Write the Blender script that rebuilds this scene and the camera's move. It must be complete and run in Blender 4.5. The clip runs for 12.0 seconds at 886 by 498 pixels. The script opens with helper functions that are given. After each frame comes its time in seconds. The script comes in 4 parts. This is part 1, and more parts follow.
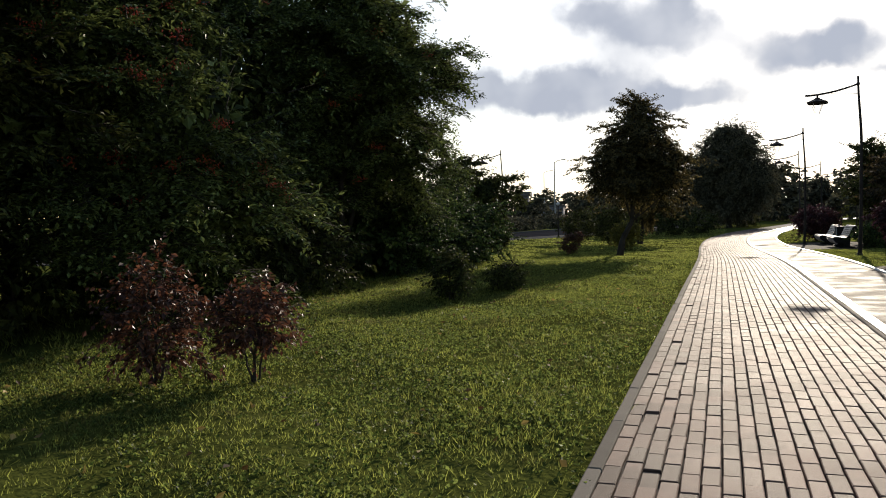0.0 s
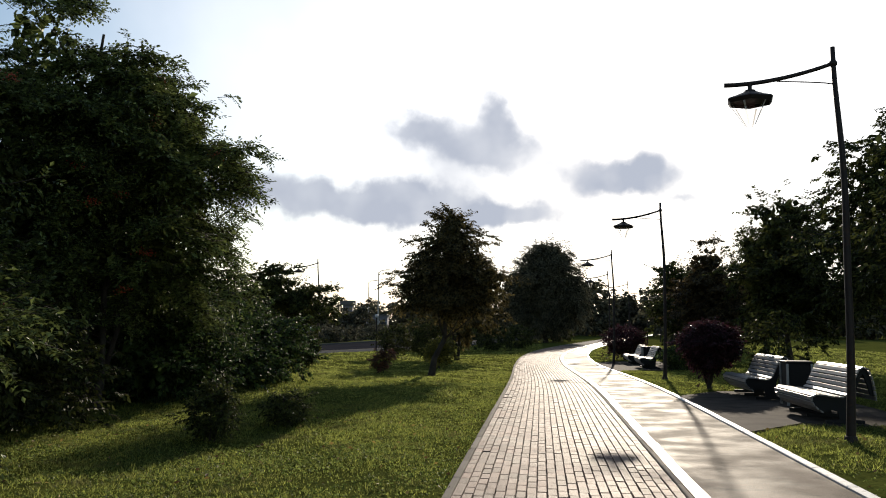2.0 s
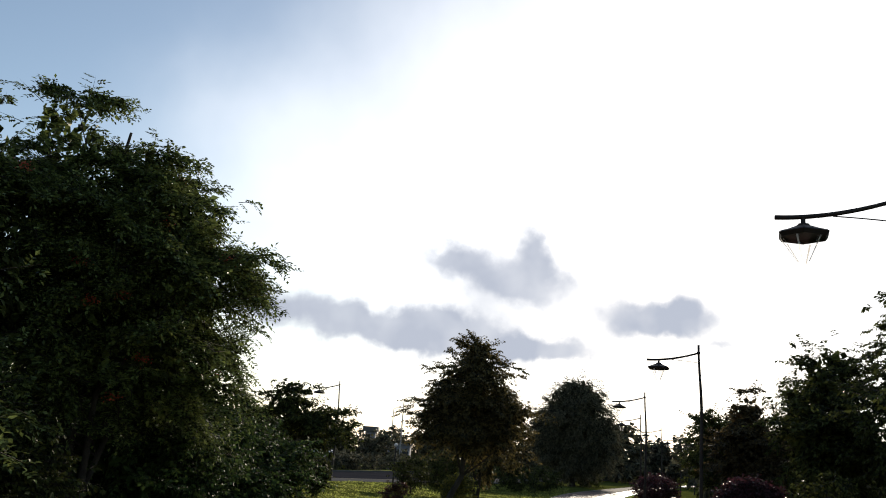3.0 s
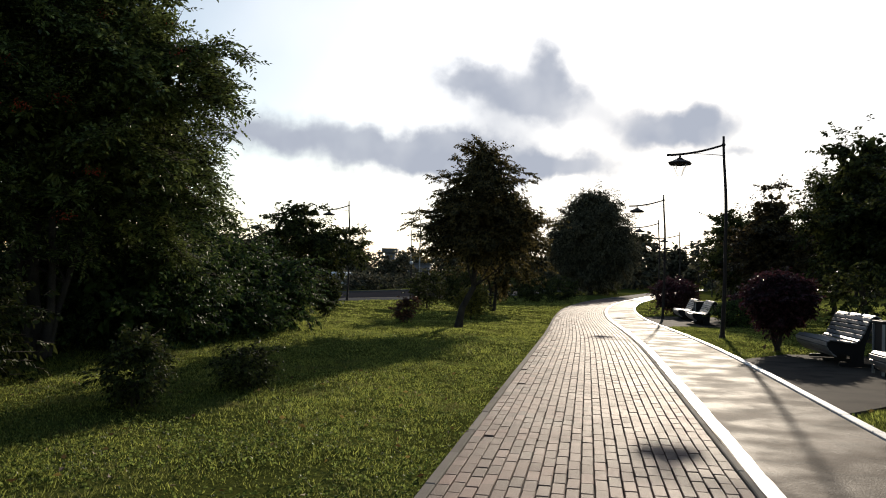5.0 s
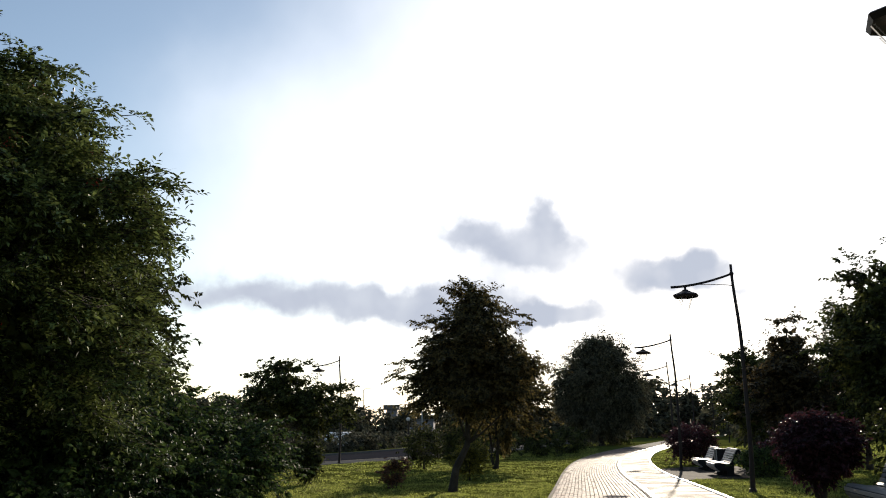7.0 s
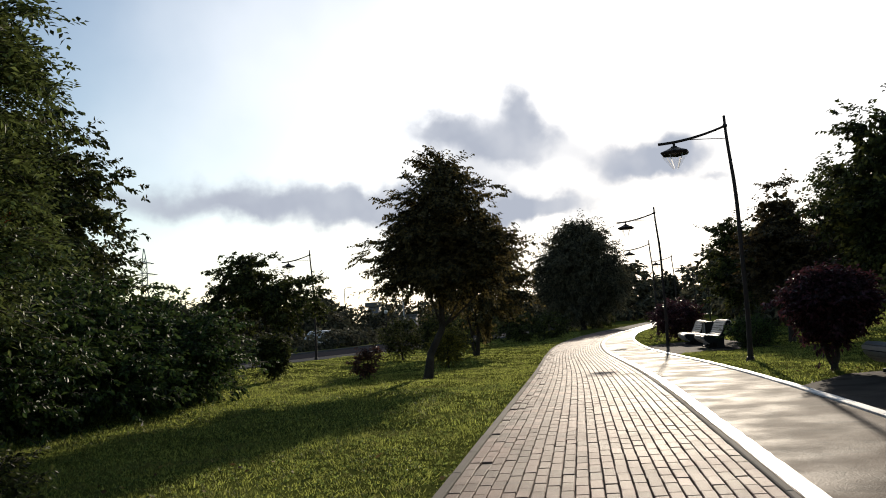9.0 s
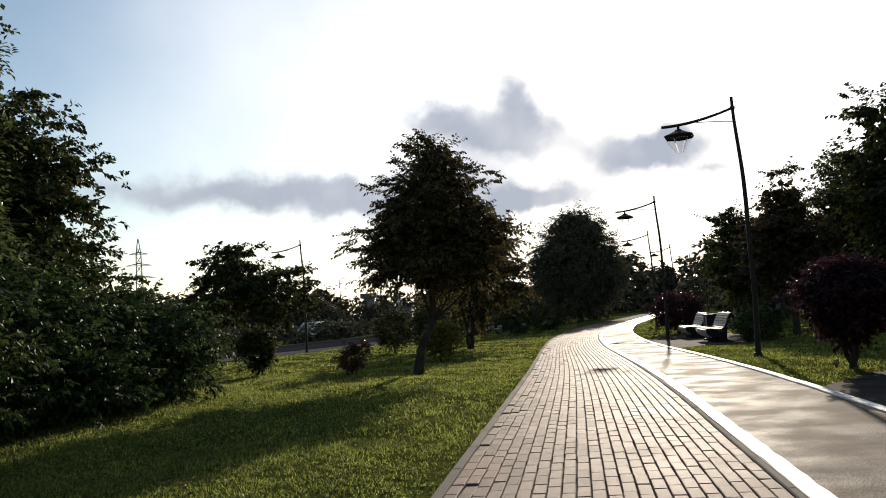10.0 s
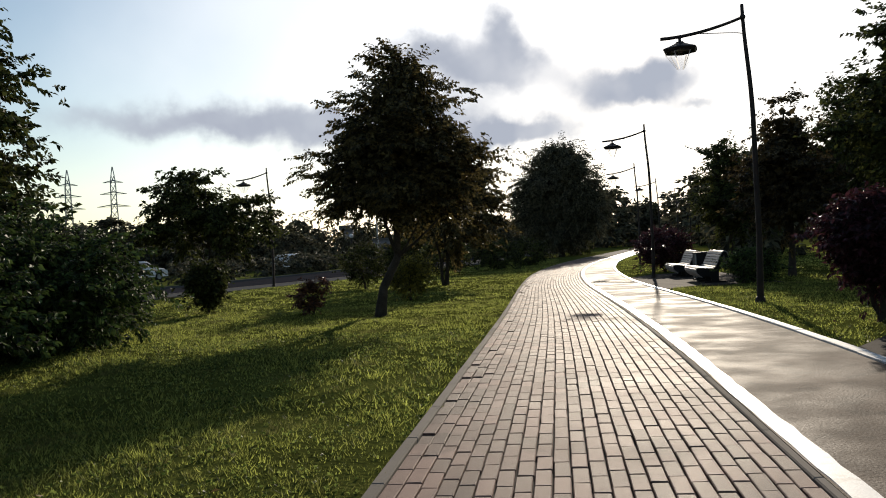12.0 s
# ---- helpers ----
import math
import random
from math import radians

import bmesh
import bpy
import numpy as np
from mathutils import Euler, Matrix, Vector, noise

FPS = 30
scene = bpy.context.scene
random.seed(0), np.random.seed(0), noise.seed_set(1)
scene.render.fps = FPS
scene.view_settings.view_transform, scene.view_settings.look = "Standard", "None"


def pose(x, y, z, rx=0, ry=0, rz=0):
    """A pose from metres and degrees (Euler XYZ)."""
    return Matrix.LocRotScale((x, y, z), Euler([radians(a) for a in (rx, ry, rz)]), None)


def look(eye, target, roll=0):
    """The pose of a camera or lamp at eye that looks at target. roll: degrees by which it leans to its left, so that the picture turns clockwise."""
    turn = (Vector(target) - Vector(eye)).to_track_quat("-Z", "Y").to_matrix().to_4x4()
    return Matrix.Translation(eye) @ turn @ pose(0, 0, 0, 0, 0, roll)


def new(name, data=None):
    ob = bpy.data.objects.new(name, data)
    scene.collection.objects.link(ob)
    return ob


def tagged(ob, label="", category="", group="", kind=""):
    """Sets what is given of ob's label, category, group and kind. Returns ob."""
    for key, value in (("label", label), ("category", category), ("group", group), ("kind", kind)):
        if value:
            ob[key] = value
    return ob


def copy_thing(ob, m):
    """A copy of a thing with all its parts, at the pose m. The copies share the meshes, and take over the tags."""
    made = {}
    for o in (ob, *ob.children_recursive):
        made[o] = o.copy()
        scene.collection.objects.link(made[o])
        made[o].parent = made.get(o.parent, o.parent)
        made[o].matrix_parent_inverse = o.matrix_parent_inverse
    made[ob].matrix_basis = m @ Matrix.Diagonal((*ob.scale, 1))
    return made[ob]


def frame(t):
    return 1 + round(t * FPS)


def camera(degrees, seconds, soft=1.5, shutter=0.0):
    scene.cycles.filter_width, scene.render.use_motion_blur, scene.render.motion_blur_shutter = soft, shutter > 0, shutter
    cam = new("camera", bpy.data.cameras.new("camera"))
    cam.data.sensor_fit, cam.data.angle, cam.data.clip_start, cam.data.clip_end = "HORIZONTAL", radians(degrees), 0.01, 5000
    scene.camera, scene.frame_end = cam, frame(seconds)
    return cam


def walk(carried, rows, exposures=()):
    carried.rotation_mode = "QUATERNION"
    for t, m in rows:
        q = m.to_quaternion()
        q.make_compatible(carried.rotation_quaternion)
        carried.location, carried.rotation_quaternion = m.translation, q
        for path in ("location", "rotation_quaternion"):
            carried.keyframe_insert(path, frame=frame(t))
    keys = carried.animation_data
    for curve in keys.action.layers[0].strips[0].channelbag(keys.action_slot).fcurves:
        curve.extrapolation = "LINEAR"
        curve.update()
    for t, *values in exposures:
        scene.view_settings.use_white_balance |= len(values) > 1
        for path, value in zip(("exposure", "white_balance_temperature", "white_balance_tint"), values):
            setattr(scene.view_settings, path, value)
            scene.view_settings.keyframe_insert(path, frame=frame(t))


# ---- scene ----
cam = camera(56.3, 12.0, soft=1.0)
PATH = [
    (0, (0.092, -0.113, 1.275), (-0.547, 1.781, 1.2), -1.1),
    (0.5, (0.253, 0.025, 1.457), (-0.111, 1.991, 1.411), -4.3),
    (1, (0.258, 0.52, 1.458), (-0.038, 2.498, 1.399), -3.5),
    (1.5, (0.222, 1.09, 1.413), (-0.024, 3.074, 1.462), -0.2),
    (2, (0.319, 1.678, 1.514), (0.085, 3.656, 1.696), 0.3),
    (2.5, (0.372, 2.097, 1.504), (0.09, 4.035, 1.907), 2.6),
    (2.7, (0.398, 2.359, 1.589), (0.096, 4.274, 2.078), 4.0),
    (4.3, (0.429, 3.862, 1.402), (0.093, 5.822, 1.622), 4.5),
    (4.5, (0.458, 4.076, 1.434), (0.114, 6.044, 1.531), 3.3),
    (5, (0.485, 4.546, 1.402), (0.139, 6.515, 1.463), 1.5),
    (5.5, (0.492, 5.041, 1.325), (0.14, 7.007, 1.428), 0.6),
    (6, (0.472, 5.675, 1.44), (0.12, 7.617, 1.76), 0.2),
    (6.5, (0.541, 6.18, 1.394), (0.191, 8.099, 1.835), -0.9),
    (7, (0.587, 6.599, 1.422), (0.24, 8.522, 1.849), -0.9),
    (7.5, (0.518, 7.094, 1.361), (0.178, 9.049, 1.611), -1.9),
    (7.7, (0.543, 7.328, 1.306), (0.213, 9.289, 1.517), -2.4),
    (9.5, (0.472, 9.241, 1.114), (0.158, 11.208, 1.291), -4.1),
    (10, (0.459, 9.755, 1.161), (0.153, 11.725, 1.321), -3.9),
    (10.5, (0.432, 10.298, 1.183), (0.132, 12.271, 1.309), -3.1),
    (11, (0.443, 10.764, 1.196), (0.158, 12.741, 1.294), -3.5),
    (11.5, (0.453, 11.315, 1.145), (0.179, 13.295, 1.207), -3.6),
    (12, (0.459, 11.862, 1.201), (0.184, 13.843, 1.197), -3.2),
]
walk(cam, [(t, look(eye, target, roll)) for t, eye, target, roll in PATH], exposures=[(0.0, 0.18), (1.5, 0.15), (2.5, 0.32), (4.5, 0.10), (5.5, 0.15), (6.5, 0.38), (7.0, 0.38), (7.5, 0.28), (9.5, 0.14), (11.0, 0.13), (12.0, 0.07)])

# ---- world, sun ----
SUN_AZ, SUN_EL = 6.1, 15.9  # degrees to the right of +y, degrees over the horizon


def build_world():
    w = bpy.data.worlds.new("sky")
    scene.world = w
    w.use_nodes = True
    nt = w.node_tree
    nt.nodes.clear()
    N, L = nt.nodes.new, nt.links.new

    def math_node(op, a, b=None, clamp=False):
        n = N("ShaderNodeMath")
        n.operation, n.use_clamp = op, clamp
        for i, v in enumerate((a, b)):
            if v is None:
                continue
            if isinstance(v, (int, float)):
                n.inputs[i].default_value = v
            else:
                L(v, n.inputs[i])
        return n.outputs[0]

    out, bg = N("ShaderNodeOutputWorld"), N("ShaderNodeBackground")
    sky = N("ShaderNodeTexSky")
    sky.sky_type, sky.sun_disc = "NISHITA", False
    sky.sun_elevation, sky.sun_rotation = radians(SUN_EL), radians(SUN_AZ)
    sky.air_density, sky.dust_density, sky.ozone_density = 1.0, 0.5, 0.7
    tc = N("ShaderNodeTexCoord")
    sep = N("ShaderNodeSeparateXYZ")
    L(tc.outputs["Generated"], sep.inputs[0])
    az = math_node("MULTIPLY", math_node("ARCTAN2", sep.outputs[0], sep.outputs[1]), 180 / math.pi)
    el = math_node("MULTIPLY", math_node("ARCSINE", sep.outputs[2]), 180 / math.pi)
    comb = N("ShaderNodeCombineXYZ")
    L(az, comb.inputs[0])
    L(el, comb.inputs[1])

    def noise_at(scale, detail, off):
        add = N("ShaderNodeVectorMath")
        add.operation = "ADD"
        L(comb.outputs[0], add.inputs[0])
        add.inputs[1].default_value = off
        n = N("ShaderNodeTexNoise")
        n.inputs["Scale"].default_value, n.inputs["Detail"].default_value = scale, detail
        L(add.outputs[0], n.inputs["Vector"])
        return math_node("SUBTRACT", n.outputs[0], 0.5)

    az2 = math_node("ADD", az, math_node("MULTIPLY", noise_at(0.34, 5, (0, 0, 0)), 4.2))
    el2 = math_node("ADD", el, math_node("MULTIPLY", noise_at(0.42, 5, (40, 9, 3)), 3.0))
    total = None
    # azimuth, elevation, half width, half height, density of each cloud lobe
    for a, e, wd, ht, k in CLOUDS:
        dx = math_node("POWER", math_node("ABSOLUTE", math_node("DIVIDE", math_node("SUBTRACT", az2, a), wd)), 2)
        dy = math_node("POWER", math_node("ABSOLUTE", math_node("DIVIDE", math_node("SUBTRACT", el2, e), ht)), 2)
        g = math_node("MULTIPLY", math_node("EXPONENT", math_node("MULTIPLY", math_node("ADD", dx, dy), -1.0)), k)
        total = g if total is None else math_node("ADD", total, g)
    ramp = N("ShaderNodeMapRange")
    ramp.interpolation_type = "SMOOTHSTEP"
    ramp.inputs["From Min"].default_value, ramp.inputs["From Max"].default_value = 0.10, 1.08
    L(total, ramp.inputs["Value"])
    # thin high haze, bright round the sun and thinning out away from it
    sa_, se_ = radians(SUN_AZ), radians(SUN_EL)
    dot = N("ShaderNodeVectorMath")
    dot.operation = "DOT_PRODUCT"
    L(tc.outputs["Generated"], dot.inputs[0])
    dot.inputs[1].default_value = (math.sin(sa_) * math.cos(se_), math.cos(sa_) * math.cos(se_), math.sin(se_))
    away = math_node("MULTIPLY", math_node("ARCCOSINE", dot.outputs["Value"]), 180 / math.pi)
    away = math_node("ADD", away, math_node("MULTIPLY", noise_at(0.05, 5, (7, 70, 1)), 26.0))
    away = math_node("ADD", away, math_node("MULTIPLY", el, 0.35))
    veil = N("ShaderNodeMapRange")
    veil.interpolation_type = "SMOOTHSTEP"
    veil.inputs["From Min"].default_value, veil.inputs["From Max"].default_value = 45.0, 17.0
    L(away, veil.inputs["Value"])
    mixv = N("ShaderNodeMix")
    mixv.data_type = "RGBA"
    L(math_node("MULTIPLY", veil.outputs[0], 0.8), mixv.inputs[0])
    L(sky.outputs[0], mixv.inputs[6])
    mixv.inputs[7].default_value = VEIL
    mix = N("ShaderNodeMix")
    mix.data_type = "RGBA"
    body = math_node("ADD", math_node("MULTIPLY", noise_at(0.26, 3, (3, 21, 8)), 0.55), 0.95, clamp=True)
    L(math_node("MULTIPLY", ramp.outputs[0], body), mix.inputs[0])
    L(mixv.outputs[2], mix.inputs[6])
    mix.inputs[7].default_value = CLOUD_GREY
    L(mix.outputs[2], bg.inputs[0])
    bg.inputs[1].default_value = SKY_STRENGTH
    L(bg.outputs[0], out.inputs[0])


SKY_STRENGTH = 0.118
CLOUD_GREY, VEIL = (3.6, 3.9, 4.6, 1), (9.8, 9.9, 10.1, 1)
CLOUDS = [(-22.5, 9.2, 5.4, 1.4, 1.0), (-14.5, 8.4, 5.2, 1.6, 1.15), (-8.0, 8.4, 5.0, 1.6, 1.2), (-1.8, 7.5, 4.2, 1.05, 1.1),
          (-4.2, 11.9, 4.6, 1.7, 1.2), (-8.8, 13.5, 2.8, 1.3, 1.0), (-3.2, 14.5, 1.7, 1.6, 0.95), (5.6, 10.0, 4.9, 1.65, 1.3),
          (9.8, 8.3, 1.6, 0.45, 0.6), (-30.0, 9.2, 5.5, 1.1, 0.55)]
build_world()

sun = new("sun", bpy.data.lights.new("sun", "SUN"))
sun.data.energy, sun.data.angle, sun.data.color = 5.0, radians(0.6), (1.0, 0.87, 0.70)
sa, se = radians(SUN_AZ), radians(SUN_EL)
sun.matrix_world = look((60 * math.sin(sa), 60 * math.cos(sa), 60 * math.tan(se)), (0, 0, 0))


# ---- materials ----
def material(name, base, rough=0.6, spread=0.25, scale=6.0, fine=60.0, bump=0.3, bump_dist=0.01, metal=0.0, spec=0.5,
             translucent=0.0, tint=None, island=0.0, objrand=0.0, rough_var=0.0, stain=None, stain_scale=1.0, coat=0.0, patch=None):
    """A surface with two scales of colour variation, relief, and per-piece variation."""
    m = bpy.data.materials.new(name)
    m.use_nodes = True
    nt = m.node_tree
    nt.nodes.clear()
    N, L = nt.nodes.new, nt.links.new
    out, bs = N("ShaderNodeOutputMaterial"), N("ShaderNodeBsdfPrincipled")
    tc = N("ShaderNodeNewGeometry")

    def tex(sc, detail=5.0):
        n = N("ShaderNodeTexNoise")
        n.inputs["Scale"].default_value, n.inputs["Detail"].default_value = sc, detail
        L(tc.outputs["Position"], n.inputs["Vector"])
        return n.outputs[0]

    def mth(op, a, b):
        n = N("ShaderNodeMath")
        n.operation = op
        for i, v in enumerate((a, b)):
            if isinstance(v, (int, float)):
                n.inputs[i].default_value = v
            else:
                L(v, n.inputs[i])
        return n.outputs[0]

    big, small = tex(scale), tex(fine)
    f = mth("ADD", mth("MULTIPLY", big, 0.55), mth("MULTIPLY", small, 0.45))
    if island or objrand:
        oi = N("ShaderNodeObjectInfo")
        r = mth("FRACT", mth("ADD", tc.outputs["Random Per Island"], mth("MULTIPLY", oi.outputs["Random"], 3.7)), 0)
        k = max(island, objrand)
        f = mth("ADD", mth("MULTIPLY", f, 1 - k), mth("MULTIPLY", r, k))
    ramp = N("ShaderNodeValToRGB")
    t = tint or base
    e = ramp.color_ramp.elements
    e[0].position, e[1].position = 0.25, 0.75
    e[0].color = (*[c * (1 - spread) for c in base], 1)
    e[1].color = (*[min(1, c * (1 + spread)) for c in t], 1)
    L(f, ramp.inputs[0])
    col = ramp.outputs[0]
    if stain:
        mx = N("ShaderNodeMix")
        mx.data_type = "RGBA"
        mr = N("ShaderNodeMapRange")
        mr.inputs["From Min"].default_value, mr.inputs["From Max"].default_value = 0.52, 0.68
        L(tex(stain_scale, 6), mr.inputs["Value"])
        L(mth("MULTIPLY", mr.outputs[0], 0.8), mx.inputs[0])
        L(col, mx.inputs[6])
        mx.inputs[7].default_value = (*stain, 1)
        col = mx.outputs[2]
    L(col, bs.inputs["Base Color"])
    bs.inputs["Metallic"].default_value = metal
    bs.inputs["Specular IOR Level"].default_value = spec
    bs.inputs["Coat Weight"].default_value = coat
    if patch:
        pr = N("ShaderNodeMapRange")
        pr.interpolation_type = "SMOOTHSTEP"
        for nm, val in zip(("From Min", "From Max", "To Min", "To Max"), (0.36, 0.64, patch[1], patch[2])):
            pr.inputs[nm].default_value = val
        L(tex(patch[0], 6), pr.inputs["Value"])
        L(mth("ADD", pr.outputs[0], mth("MULTIPLY", mth("SUBTRACT", small, 0.5), 0.25)), bs.inputs["Roughness"])
    elif rough_var:
        L(mth("ADD", mth("MULTIPLY", mth("ADD", big, small), rough_var), rough - rough_var), bs.inputs["Roughness"])
    else:
        bs.inputs["Roughness"].default_value = rough
    if bump:
        bn = N("ShaderNodeBump")
        bn.inputs["Strength"].default_value, bn.inputs["Distance"].default_value = bump, bump_dist
        L(small, bn.inputs["Height"])
        L(bn.outputs[0], bs.inputs["Normal"])
    if translucent:
        tr, mixs = N("ShaderNodeBsdfTranslucent"), N("ShaderNodeMixShader")
        L(col, tr.inputs[0])
        mixs.inputs[0].default_value = translucent
        L(bs.outputs[0], mixs.inputs[1])
        L(tr.outputs[0], mixs.inputs[2])
        L(mixs.outputs[0], out.inputs[0])
    else:
        L(bs.outputs[0], out.inputs[0])
    return m


M_SOIL = material("lawn_soil", (0.034, 0.042, 0.012), 1.0, 0.5, 0.7, 25, 0.6, 0.03, tint=(0.085, 0.095, 0.022), spec=0.0)
M_GRASS = material("grass_blades", (0.045, 0.066, 0.016), 0.55, 0.72, 0.9, 7, 0, tint=(0.225, 0.252, 0.058), translucent=0.70, island=0.55, spec=0.12, stain=(0.13, 0.125, 0.048), stain_scale=1.4)
M_CLOVER = material("clover_leaves", (0.06, 0.10, 0.024), 0.42, 0.45, 0.8, 9, 0, tint=(0.14, 0.172, 0.044), translucent=0.62, island=0.6, spec=0.12)
M_DRY = material("fallen_leaves", (0.16, 0.09, 0.03), 0.7, 0.5, 3, 30, 0, tint=(0.24, 0.17, 0.05), translucent=0.2, island=0.8)
M_BRICK = material("clinker_paver", (0.104, 0.068, 0.056), 0.66, 0.38, 1.3, 150, 0.7, 0.005, tint=(0.185, 0.112, 0.090), island=0.38, objrand=0.38, rough_var=0.18, spec=0.088, stain=(0.082, 0.052, 0.044), stain_scale=1.7)
M_JOINT = material("joint_sand", (0.022, 0.019, 0.015), 1.0, 0.4, 8, 200, 0.4, 0.003)
M_KERB = material("grey_kerb_concrete", (0.20, 0.177, 0.15), 0.9, 0.35, 3, 120, 0.4, 0.003, objrand=0.4, island=0.3, spec=0.05)
M_WHITE = material("white_kerb_paint", (0.74, 0.73, 0.70), 0.5, 0.16, 3, 90, 0.25, 0.003, stain=(0.45, 0.42, 0.37), stain_scale=9)
M_ASPH = material("smooth_asphalt", (0.050, 0.035, 0.026), 0.7, 0.55, 1.4, 60, 0.7, 0.006, tint=(0.108, 0.077, 0.056), spec=0.06, patch=(1.5, 0.64, 0.80), stain=(0.034, 0.025, 0.019), stain_scale=3.2)
# dark asphalt, deepened further to stand for bench and shrub shadows
M_BAY = material("shade_darkened_bay_asphalt", (0.04, 0.034, 0.029), 0.9, 0.4, 1.4, 150, 0.5, 0.004, tint=(0.07, 0.058, 0.048), spec=0.03, stain=(0.028, 0.023, 0.019), stain_scale=2.2)
M_ROAD = material("road_asphalt", (0.03, 0.03, 0.035), 1.0, 0.3, 0.6, 120, 0.4, 0.004, spec=0.0)
# verge tone lifted above the lawn ground's so the strip reads as sunlit
M_VERGE = material("verge_grass", (0.07, 0.085, 0.022), 0.95, 0.5, 0.5, 14, 0.5, 0.04, tint=(0.17, 0.18, 0.05), spec=0.0)
M_PAVE = material("pale_pavement", (0.11, 0.108, 0.105), 1.0, 0.25, 0.8, 80, 0.3, 0.004, spec=0.0)
M_BARK = material("grey_bark", (0.028, 0.022, 0.018), 0.9, 0.5, 5, 45, 0.8, 0.02, tint=(0.055, 0.046, 0.038), spec=0.2)
M_ROWAN = material("rowan_leaves", (0.035, 0.05, 0.016), 0.45, 0.55, 1.2, 8, 0, tint=(0.132, 0.162, 0.050), translucent=0.24, island=0.6, spec=0.16)
M_CENTRE = material("ash_leaves", (0.03, 0.034, 0.012), 0.55, 0.5, 1.0, 8, 0, tint=(0.11, 0.085, 0.032), translucent=0.32, island=0.6, spec=0.18)
M_SHRUB = material("lilac_leaves", (0.018, 0.032, 0.010), 0.55, 0.5, 1.0, 8, 0, tint=(0.06, 0.092, 0.026), translucent=0.22, island=0.6, spec=0.12)
M_DARKL = material("dark_leaves", (0.02, 0.028, 0.009), 0.6, 0.5, 1.0, 8, 0, tint=(0.062, 0.07, 0.02), translucent=0.22, island=0.6, spec=0.1)
M_PURPLE = material("purple_leaves", (0.02, 0.008, 0.010), 0.42, 0.5, 2.0, 8, 0, tint=(0.055, 0.02, 0.026), translucent=0.3, island=0.6, spec=0.2)
M_YELLOW = material("yellow_green_leaves", (0.09, 0.09, 0.014), 0.5, 0.4, 1.5, 8, 0, tint=(0.25, 0.215, 0.035), translucent=0.5, island=0.6)
M_REDL = material("reddish_leaves", (0.055, 0.018, 0.014), 0.45, 0.5, 1.0, 8, 0, tint=(0.12, 0.05, 0.028), translucent=0.4, island=0.6)
M_BROWN = material("bronze_leaves", (0.026, 0.022, 0.010), 0.5, 0.5, 1.0, 8, 0, tint=(0.075, 0.055, 0.024), translucent=0.25, island=0.6, spec=0.15)
# leaf colour greyed and lifted to put distance haze into it
M_FAR = material("far_leaves", (0.044, 0.045, 0.030), 0.7, 0.5, 0.3, 2, 0, tint=(0.095, 0.09, 0.056), translucent=0.2, island=0.6, spec=0.2)
M_BERRY = material("rowan_berries", (0.42, 0.055, 0.02), 0.35, 0.4, 3, 30, 0, island=0.5)
M_IRON = material("dark_lamp_paint", (0.026, 0.020, 0.018), 0.55, 0.4, 4, 60, 0.15, 0.002, spec=0.2, stain=(0.04, 0.022, 0.016), stain_scale=14)
M_SLAT = material("grey_white_slats", (0.21, 0.198, 0.19), 0.45, 0.25, 6, 70, 0.2, 0.002, island=0.3, objrand=0.4, spec=0.28)
M_FRAME = material("black_cast_frame", (0.010, 0.010, 0.011), 0.6, 0.3, 6, 60, 0.2, 0.003, spec=0.2)
M_WALLB = material("pale_lilac_render", (0.14, 0.14, 0.17), 0.8, 0.12, 0.4, 12, 0.2, 0.01)
M_ROOFB = material("dark_roof", (0.09, 0.085, 0.085), 0.7, 0.2, 0.6, 12, 0.2, 0.01)
M_STEEL = material("pylon_steel", (0.28, 0.29, 0.30), 0.5, 0.2, 1, 10, 0, metal=0.7)
M_SIGN = material("pale_sign_plate", (0.5, 0.5, 0.52), 0.5, 0.1, 3, 40, 0.1, 0.002)


def pane_material(name):
    """Thin clear glazing: lets the view through, with a glossy film of reflection."""
    m = bpy.data.materials.new(name)
    m.use_nodes = True
    nt = m.node_tree
    nt.nodes.clear()
    out, mix = nt.nodes.new("ShaderNodeOutputMaterial"), nt.nodes.new("ShaderNodeMixShader")
    tr, gl = nt.nodes.new("ShaderNodeBsdfTransparent"), nt.nodes.new("ShaderNodeBsdfGlossy")
    gl.inputs["Roughness"].default_value = 0.12
    mix.inputs[0].default_value = 0.10
    nt.links.new(tr.outputs[0], mix.inputs[1])
    nt.links.new(gl.outputs[0], mix.inputs[2])
    nt.links.new(mix.outputs[0], out.inputs[0])
    return m


M_GLASS = pane_material("clear_diffuser")
# white translucent strip: the sun's glint on clear glass edges, put into colour
M_GLINT = material("white_glint_strip", (0.85, 0.85, 0.86), 0.25, 0.05, 5, 40, 0, translucent=0.75)
M_PANE = material("dark_window_pane", (0.03, 0.035, 0.045), 0.12, 0.2, 1, 8, 0)


# ---- the lie of the land ----
BEND_Y = [-40, 24, 30, 41, 50, 57, 65, 76, 90, 105, 120, 150, 190]
BEND_X = [0, 0, -0.12, -0.38, -0.28, 0.2, 0.95, 2.6, 4.8, 7.4, 10.0, 16.0, 25.0]


def bend(y):
    """How far the path has swung to the side at y (smoothed)."""
    ys = np.asarray(y, float)[..., None] + np.linspace(-4, 4, 9)
    return np.interp(ys, BEND_Y, BEND_X).mean(-1)


ROAD_Y = [-400, 43, 52.5, 60, 70, 90, 120, 160, 260]
ROAD_X = [-209.0, -14.1, -9.9, -7.4, -5.6, -3.4, 1.5, 9.0, 31.0]


